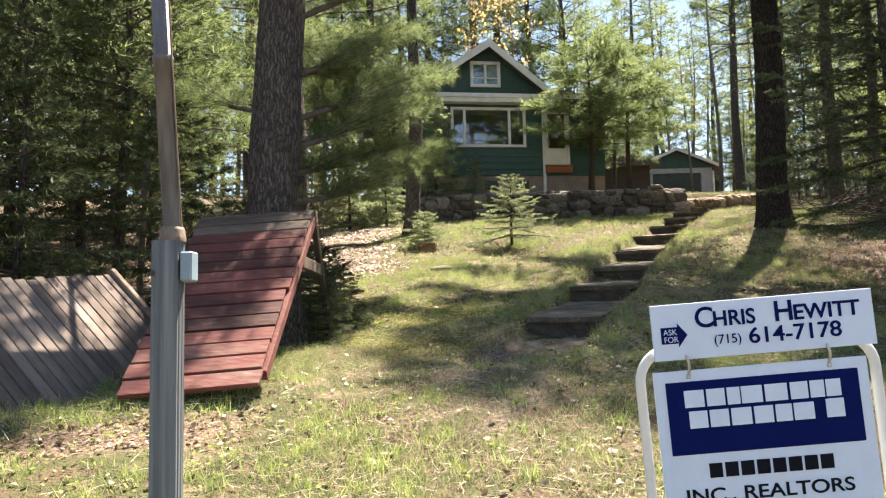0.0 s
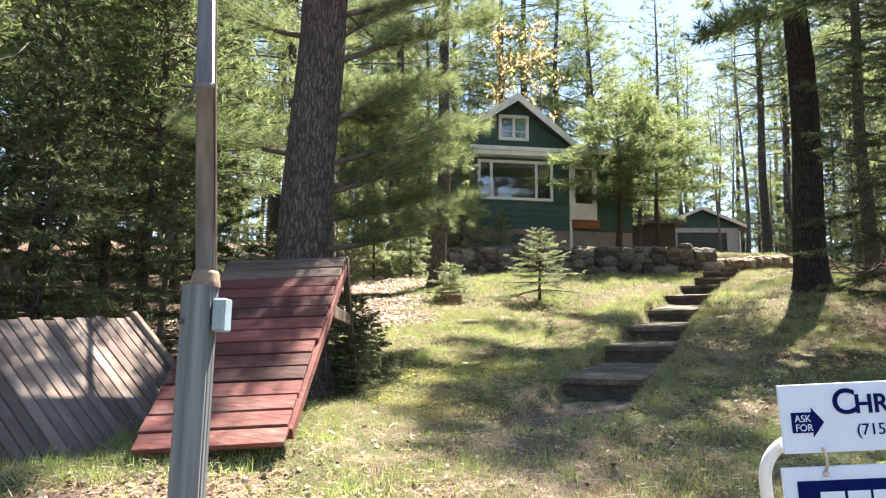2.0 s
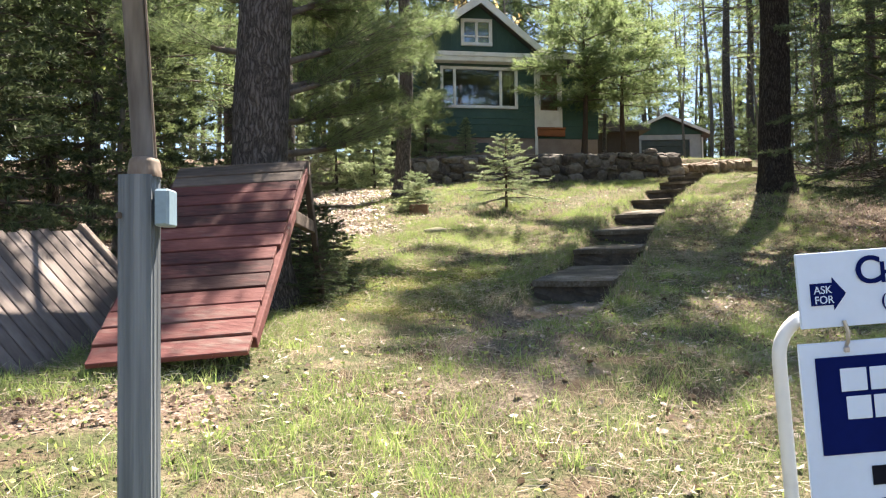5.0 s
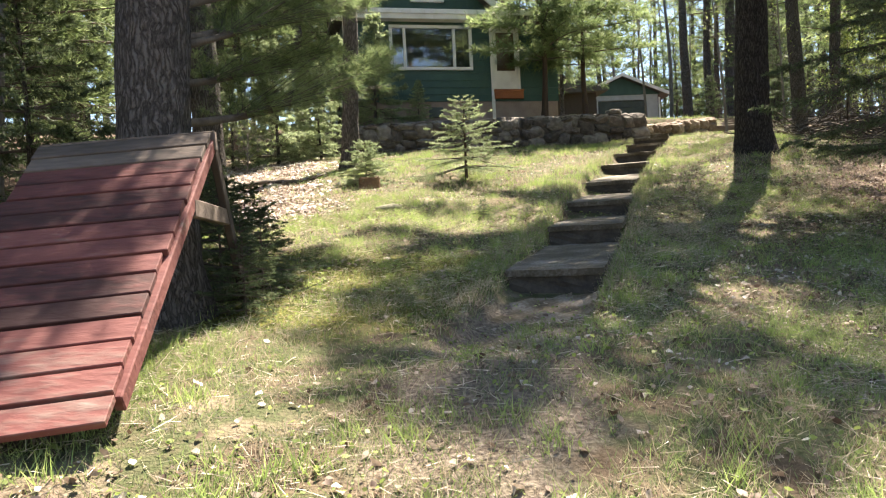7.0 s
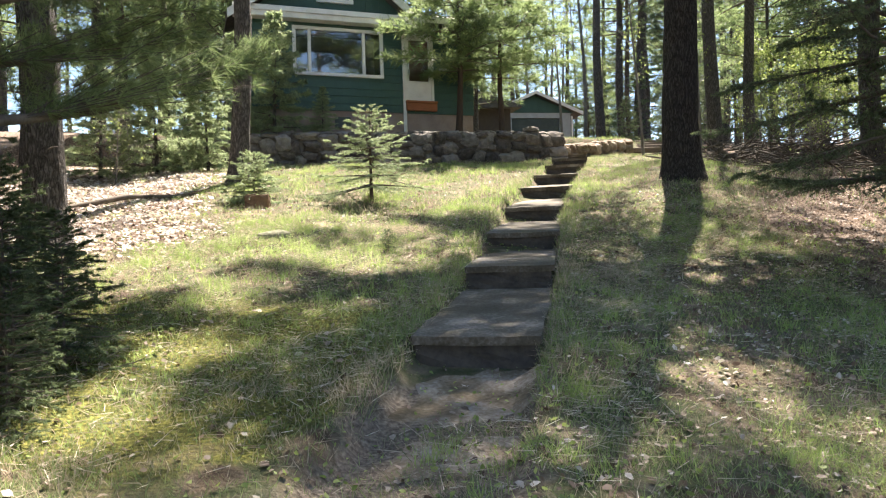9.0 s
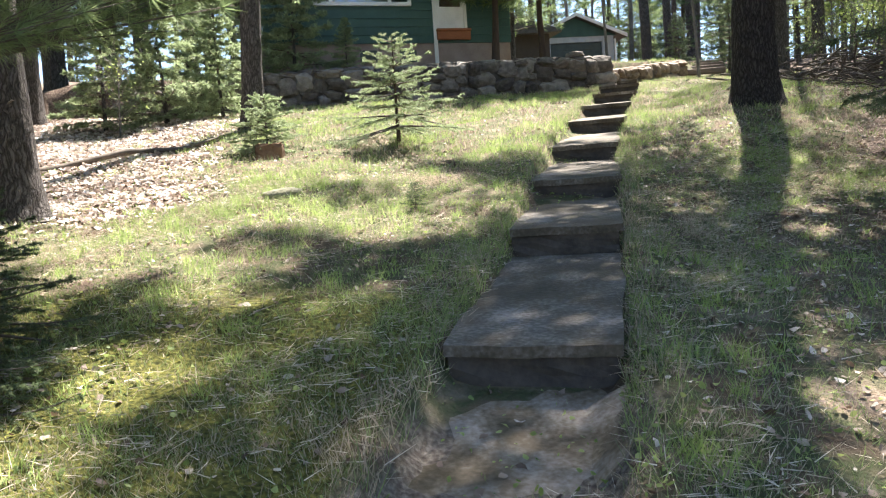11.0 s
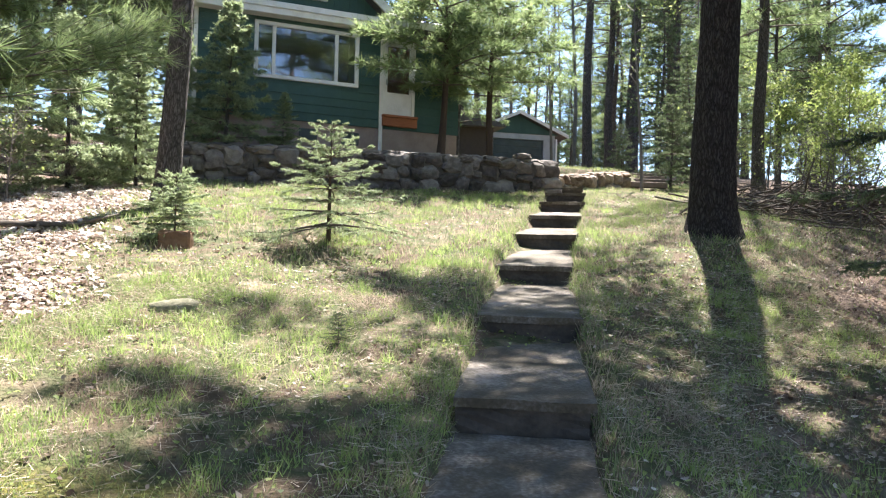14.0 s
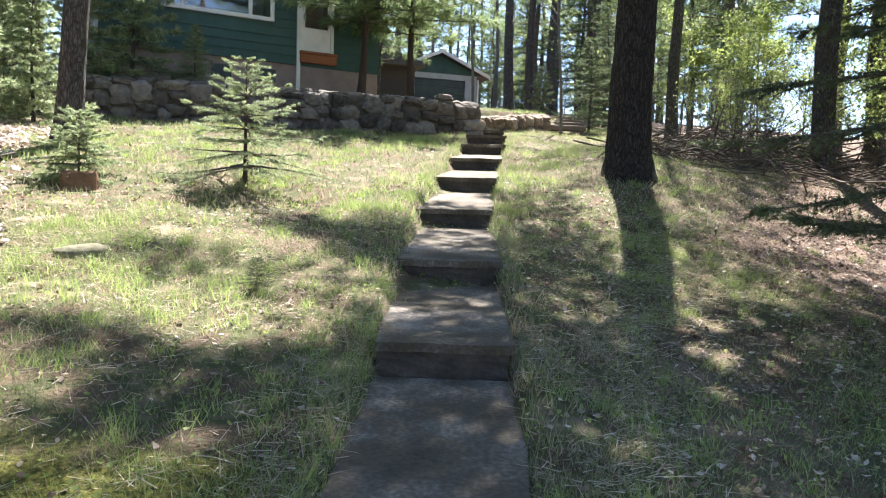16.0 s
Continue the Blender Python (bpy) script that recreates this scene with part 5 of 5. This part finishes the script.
r0 = np.random.default_rng(77)
for x, y, proto, s in (
        (-3.4, 9.2, fir_b, 0.8), (-5.6, 9.6, fir_a, 1.0), (-6.2, 12.6, fir_a, 1.1), (-5.2, 15.0, fir_b, 1.0), (-7.6, 9.4, white_a, 1.0),
        (-6.4, 7.4, fir_b, 1.1), (-8.8, 14.8, fir_a, 1.2), (-4.8, 19.0, pine_b, 0.9), (-5.0, 25.0, pine_a, 0.95), (-5.8, 23.5, pine_b, 1.0), (-9.5, 18.5, white_a, 1.2),
        (-7.4, 21, fir_a, 1.1), (-11, 11, pine_a, 1.0), (-10.5, 7.5, fir_a, 1.2), (-12.5, 15.5, pine_b, 1.0), (-2.6, 26.0, pine_a, 1.0), (-0.6, 33, pine_b, 1.1),
        (1.6, 35, pine_a, 1.05), (4.2, 33.5, pine_b, 1.0), (3.0, 38, pine_a, 1.15), (6.2, 37, pine_a, 0.95), (-4.2, 31, white_a, 1.4), (-7.5, 28, pine_a, 1.1),
        (15.6, 38.2, pine_a, 1.1), (17.4, 39.5, pine_b, 1.2), (18.2, 38.6, pine_a, 1.2), (19.3, 40.5, pine_a, 1.0), (20.3, 38.0, pine_b, 1.1), (23, 43, pine_a, 1.1), (21.5, 47, pine_b, 1.0),
        (15.2, 29.0, fir_a, 0.7), (14.2, 27.5, fir_b, 0.75), (16.5, 33, fir_a, 1.1), (18.5, 31, fir_a, 1.0), (14.0, 23.5, pine_b, 0.95), (17.0, 26.5, white_a, 1.0),
        (14.2, 20.2, leafy, 0.8), (13.6, 16.0, leafy, 0.75), (15.2, 22.2, leafy, 0.9), (11.6, 22.4, bare_b, 0.9),
        (13.4, 17.6, brush, 1.3), (12.0, 18.6, brush, 1.2), (13.0, 19.4, brush, 1.3), (14.2, 18.4, brush, 1.3), (11.0, 17.0, brush, 1.1), (11.4, 15.6, brush, 1.1), (10.6, 18.0, brush, 1.0), (12.4, 17.2, brush, 1.2), (9.6, 15.2, brush, 0.8), (11.2, 19.2, brush, 0.9), (-3.2, 18.6, brush, 0.9), (-2.8, 16.8, brush, 0.8),
        (9.0, 8.0, fir_a, 1.1), (13.2, 13.2, white_a, 1.0), (12.8, 10.2, pine_b, 1.0), (14.6, 14.5, pine_a, 1.0),
        (7.6, 6.6, fir_b, 0.9),
        (26, 36, bare_a, 1.1), (24.5, 33, bare_a, 1.0), (22, 34, bare_b, 1.3), (19.5, 35, bare_a, 0.9), (17.5, 42, bare_b, 1.3), (14.6, 47, bare_a, 1.1), (11.2, 46, bare_a, 1.0), (9.4, 44, bare_a, 1.1), (12.8, 50, bare_a, 1.2), (16.8, 48, bare_a, 1.1),
        # the pine at (6.7, 5.4) is out of view, added for shade on the foreground
        (11.2, 15.6, pine_a, 0.95), (-5.0, 7.4, bare_b, 1.0), (-6.6, 10.4, bare_b, 1.1), (-3.9, 9.9, bare_b, 0.9), (-7.8, 12.4, bare_b, 1.2), (-5.8, 16.4, bare_b, 1.1), (6.7, 5.4, pine_a, 0.9), (14.6, 17.4, pine_a, 0.95), (12.2, 22.6, pine_a, 0.9), (-5.0, 11.4, white_a, 0.8), (-7.0, 15.6, white_a, 1.1), (-4.6, 6.2, fir_b, 0.7), (-5.4, 5.0, fir_a, 0.8), (-7.6, 5.4, white_a, 0.9), (-9.6, 10.0, white_a, 1.2),
        (-4.4, 25.5, white_a, 1.3), (-1.8, 29.0, white_a, 1.3), (1.4, 31.0, white_a, 1.4), (5.4, 31.5, white_a, 1.3), (8.0, 34.0, white_a, 1.0), (12.6, 16.6, leafy, 0.7), (12.0, 14.6, leafy, 0.7), (14.6, 24.0, leafy, 0.9), (12.4, 25.4, fir_b, 0.7), (11.6, 27.0, fir_b, 0.5), (12.6, 12.0, white_a, 1.1), (10.8, 9.4, white_a, 0.9), (17.4, 21.0, pine_a, 1.0), (16.0, 12.0, pine_b, 1.0), (19.5, 27.0, white_a, 1.3), (21.5, 30.0, pine_b, 1.0),
        (7.6, 41, bare_a, 1.0), (5.2, 43, bare_a, 1.2), (9.3, 27.5, bare_b, 1.0)):
    again(proto, x, y, float(r0.uniform(0, 360)), s * float(r0.uniform(0.93, 1.07)), "trees of the surrounding woods")
# deeper woods all round, past the clearing and the drive
count = 0
while count < 150:
    x, y = float(r0.uniform(-34, 40)), float(r0.uniform(-26, 66))
    lawn = -13 < x < 22 and -10 < y < 46
    road = -34 < x < 40 and -9 < y < 2.5
    shore = y < -9 and abs(x - 1) < 24 and r0.random() < 0.85
    if lawn or road or shore or (8 < x < 22 and y > 40 and y < 52):
        continue
    if y > 46 and 6 < x < 26:
        proto = (bare_a, bare_a, deep_pine)[int(r0.integers(3))]
    else:
        proto = (deep_pine, deep_pine, deep_fir)[int(r0.integers(3))]
    again(proto, x, y, float(r0.uniform(0, 360)), float(r0.uniform(0.85, 1.25)), "trees of the surrounding woods")
    count += 1

# low firs and leafy saplings that close the wood's edge beyond the drive
for k in range(34):
    x, y = 9 + k * 0.85 + float(r0.uniform(-0.6, 0.6)), float(r0.uniform(52, 60))
    again(deep_fir, x, y, float(r0.uniform(0, 360)), float(r0.uniform(0.28, 0.6)), "trees of the surrounding woods")
for k in range(16):
    x, y = 13 + k * 1.5 + float(r0.uniform(-0.7, 0.7)), float(r0.uniform(49, 64))
    again((deep_pine, white_a)[k % 2], x, y, float(r0.uniform(0, 360)), float(r0.uniform(0.9, 1.2)), "trees of the surrounding woods")

# ---- small things on the ground ----
log = tagged(empty("cut_log", pose(-0.3, 14.2, g(-0.3, 14.2), 0, 0, -8)), "short split log lying before the spruce seedling", "log")
bm = boxes((-0.17, 0.17, -0.09, 0.09, -0.04, 0.18), bevel=0.025)
bmesh.ops.subdivide_edges(bm, edges=bm.edges[:], cuts=2, use_grid_fill=True)
for v in bm.verts:
    v.co += Vector((rs.uniform(-0.012, 0.012), rs.uniform(-0.012, 0.012), rs.uniform(-0.02, 0.02)))
part("split_block", bm, STUMP_WOOD, log)
branch_pts = [(-3.6, 13.3), (-2.75, 14.0), (-2.1, 14.5), (-1.5, 15.0), (-1.1, 15.4)]
v, f = tube([(x, y, g(x, y) + 0.05 + 0.03 * math.sin(x * 5)) for x, y in branch_pts], [0.05, 0.045, 0.04, 0.03, 0.015], 7, 0.2, rs)
tagged(finish("fallen_branch", arrays("fallen_branch", v, f), TWIG), "long dark fallen branch on the leaf litter", "branch")
cap = tagged(empty("loose_stone", pose(6.3, 21.6, 4.95)), "pale loose stone on the wall end", "stone")
finish("stone", STONES[2], STONE, cap, m=Matrix.Diagonal((0.4, 0.28, 0.15, 1)))


rb = np.random.default_rng(88)
sticks = Pile()
for k in range(420):
    bx, by = rb.normal(11.0, 1.3), rb.normal(17.0, 1.2)
    hgt = max(0.05, 0.75 * math.exp(-((bx - 11) / 1.6) ** 2 - ((by - 17) / 1.4) ** 2)) * rb.random()
    wv = rb.normal(size=3)
    wv[2] *= 0.35
    wv = unit(wv) * rb.uniform(0.3, 1.1)
    c0 = np.array([bx, by, g(bx, by) + 0.05 + hgt])
    t_ = np.linspace(-1, 1, 4)[:, None]
    sticks.put(*tube(c0 + wv * t_ + 0.05 * rb.normal(size=(4, 3)), np.array([1, 0.9, 0.7, 0.4]) * rb.uniform(0.006, 0.022), 4))
tagged(finish("brush_pile", sticks.mesh("brush_pile"), TWIG), "heap of grey cut brush at the wood's edge", "brush pile", kind="stuff")


# ---- grass, litter ----
def scatter(n, x0, x1, y0, y1, seed, keep):
    r = np.random.default_rng(seed)
    x, y = r.uniform(x0, x1, n), r.uniform(y0, y1, n)
    k = r.random(n) < keep(x, y)
    return x[k], y[k], r


def patches(x, y, s, seed):
    return 0.5 + 0.5 * np.sin(x * s + seed) * np.sin(y * s * 1.2 + 2 * seed) * 0.6 + 0.4 * np.sin(2.7 * s * x - 1.9 * s * y + seed) * 0.5


def grass_keep(x, y):
    moss, mould, soil = lawn_masks(x, y)
    off = path_off(x, y)
    slab_ = (off < 0.42) & (y > 7.0) & (y < 22.5)
    walls = (np.abs(y - wall_line(x)) < 0.5) & (x < 7.4)
    inside = (y > wall_line(x)) & (x < 5.4) & (y > 22)
    k = np.clip(1.0 - 0.85 * mould - 0.6 * soil - 0.55 * moss, 0.05, 1) * (0.12 + 0.88 * np.clip(1.25 * patches(x, y, 1.3, 1.0), 0, 1) ** 1.6) * np.clip(1.7 * patches(x * 0.9 + 0.4 * np.sin(2 * y), y + 0.3 * np.sin(3 * x), 4.6, 5.0) - 0.15, 0.12, 1)
    return np.where(slab_ | walls | inside, 0, k)


x, y, r1 = scatter(800000, -3.5, 6.5, 0.6, 12.5, 61, grass_keep)
v, f = blades(np.stack([x, y, height(x, y) - 0.01], -1), np.tile([0, 0, 1.0], (len(x), 1)), 1, 0.07, 0.0045, 0.8, r1)
pile = Pile()
pile.put(v, f)
x, y, r1 = scatter(480000, -2.8, 3.8, 1.2, 8.8, 60, grass_keep)
v, f = blades(np.stack([x, y, height(x, y) - 0.01], -1), np.tile([0, 0, 1.0], (len(x), 1)), 1, 0.05, 0.0038, 1.0, r1)
pile.put(v, f)
x, y, r1 = scatter(320000, -4, 14, 12.5, 30, 62, grass_keep)
v, f = blades(np.stack([x, y, height(x, y) - 0.01], -1), np.tile([0, 0, 1.0], (len(x), 1)), 1, 0.1, 0.01, 0.7, r1)
pile.put(v, f)
# tufts along the steps
r1 = np.random.default_rng(63)
ty = r1.uniform(7, 21.5, 5000)
tx = np.interp(ty, PATH_Y, PATH_X) + np.where(r1.random(5000) < 0.5, -1, 1) * (0.43 + np.abs(r1.normal(0, 0.14, 5000)))
v, f = blades(np.stack([tx, ty, height(tx, ty) - 0.01], -1), np.tile([0, 0, 1.0], (5000, 1)), 1, 0.12, 0.006, 0.5, r1)
pile.put(v, f)
tagged(finish("grass", pile.mesh("grass"), GRASS), "patchy lawn grass, green and straw-coloured blades", "grass", kind="stuff")


# dry strands lying flat in the lawn, and clumps of longer green grass
x, y, r1 = scatter(230000, -3.2, 6.5, 0.8, 13.5, 67, lambda a, b: grass_keep(a, b) * np.clip(0.2 + 1.3 * patches(a, b, 0.9, 4.0), 0.05, 1) * 0.8)
flat = r1.normal(size=(len(x), 3))
flat[:, 2] = np.abs(flat[:, 2]) * 0.12 + 0.06
tagged(finish("thatch", arrays("thatch", *blades(np.stack([x, y, height(x, y) + 0.012], -1), unit(flat), 1, 0.11, 0.0045, 0.12, r1)), THATCH), "pale dry straw lying matted in the lawn", "straw", kind="stuff")
x, y, r1 = scatter(9000, -2.8, 8.5, 1.5, 21.0, 68, lambda a, b: grass_keep(a, b) * np.clip(1.8 * patches(a, b, 0.8, 2.0) - 0.3, 0, 1))
k_ = 34
cx_, cy_ = np.repeat(x, k_) + r1.normal(0, 0.045, len(x) * k_), np.repeat(y, k_) + r1.normal(0, 0.045, len(x) * k_)
tagged(finish("grass_clumps", arrays("grass_clumps", *blades(np.stack([cx_, cy_, height(cx_, cy_) - 0.01], -1), np.tile([0, 0, 1.0], (len(cx_), 1)), 1, 0.1, 0.006, 0.6, r1)), FRESH), "clumps of fresh green grass", "grass", kind="stuff")
rock = tagged(empty("mossy_stone", pose(-0.03, 11.75, g(-0.03, 11.75) - 0.01, 0, 0, 20)), "low mossy stone lying in the lawn", "stone")
rk = STONES[4].copy()
rk.materials.clear()
finish("stone", rk, MOSSY, rock, m=Matrix.Diagonal((0.36, 0.26, 0.16, 1)), smooth=True)
again(hemlock, 1.15, 11.0, 30, 0.24)["label"] = "tiny hemlock seedling in the lawn"


def litter_keep(x, y):
    _, mould, soil = lawn_masks(x, y)
    under = (y > wall_line(x)) & (x < 5.4)
    slab_ = (path_off(x, y) < 0.4) & (y > 7.0) & (y < 22.5)
    return np.where(under, 0, np.where(slab_, 0.05, np.clip(0.09 + 0.2 * np.clip(2.2 * patches(x, y, 1.5, 3.0) - 0.9, 0, 1) + 0.9 * mould, 0, 1)))


x, y, r1 = scatter(145000, -6, 10, 0.8, 22, 64, litter_keep)
tagged(finish("leaf_litter", arrays("leaf_litter", *leaflets(np.stack([x, y, height(x, y) + 0.012], -1), 0.037, r1, 0.75)), LEAF), "dry curled oak leaves strewn over the ground", "leaves", kind="stuff")
x, y, r1 = scatter(22000, -4.5, 0.2, 10.5, 19.5, 66, lambda a, b: lawn_masks(a, b)[1])
tagged(finish("pale_leaf_litter", arrays("pale_leaf_litter", *leaflets(np.stack([x, y, height(x, y) + 0.012], -1), 0.07, r1, 0.75)), PALE_LEAF), "bleached pale oak leaves under the pines", "leaves", kind="stuff")
x, y, r1 = scatter(26000, -3, 7, 1.5, 14, 65, lambda a, b: np.clip(patches(a, b, 1.1, 6.0), 0.05, 0.8))
tagged(finish("broadleaf_weeds", arrays("broadleaf_weeds", *leaflets(np.stack([x, y, height(x, y) + 0.02], -1), 0.026, r1, 0.5)), SPRING), "small bright broadleaf weeds in the lawn", "weeds", kind="stuff")
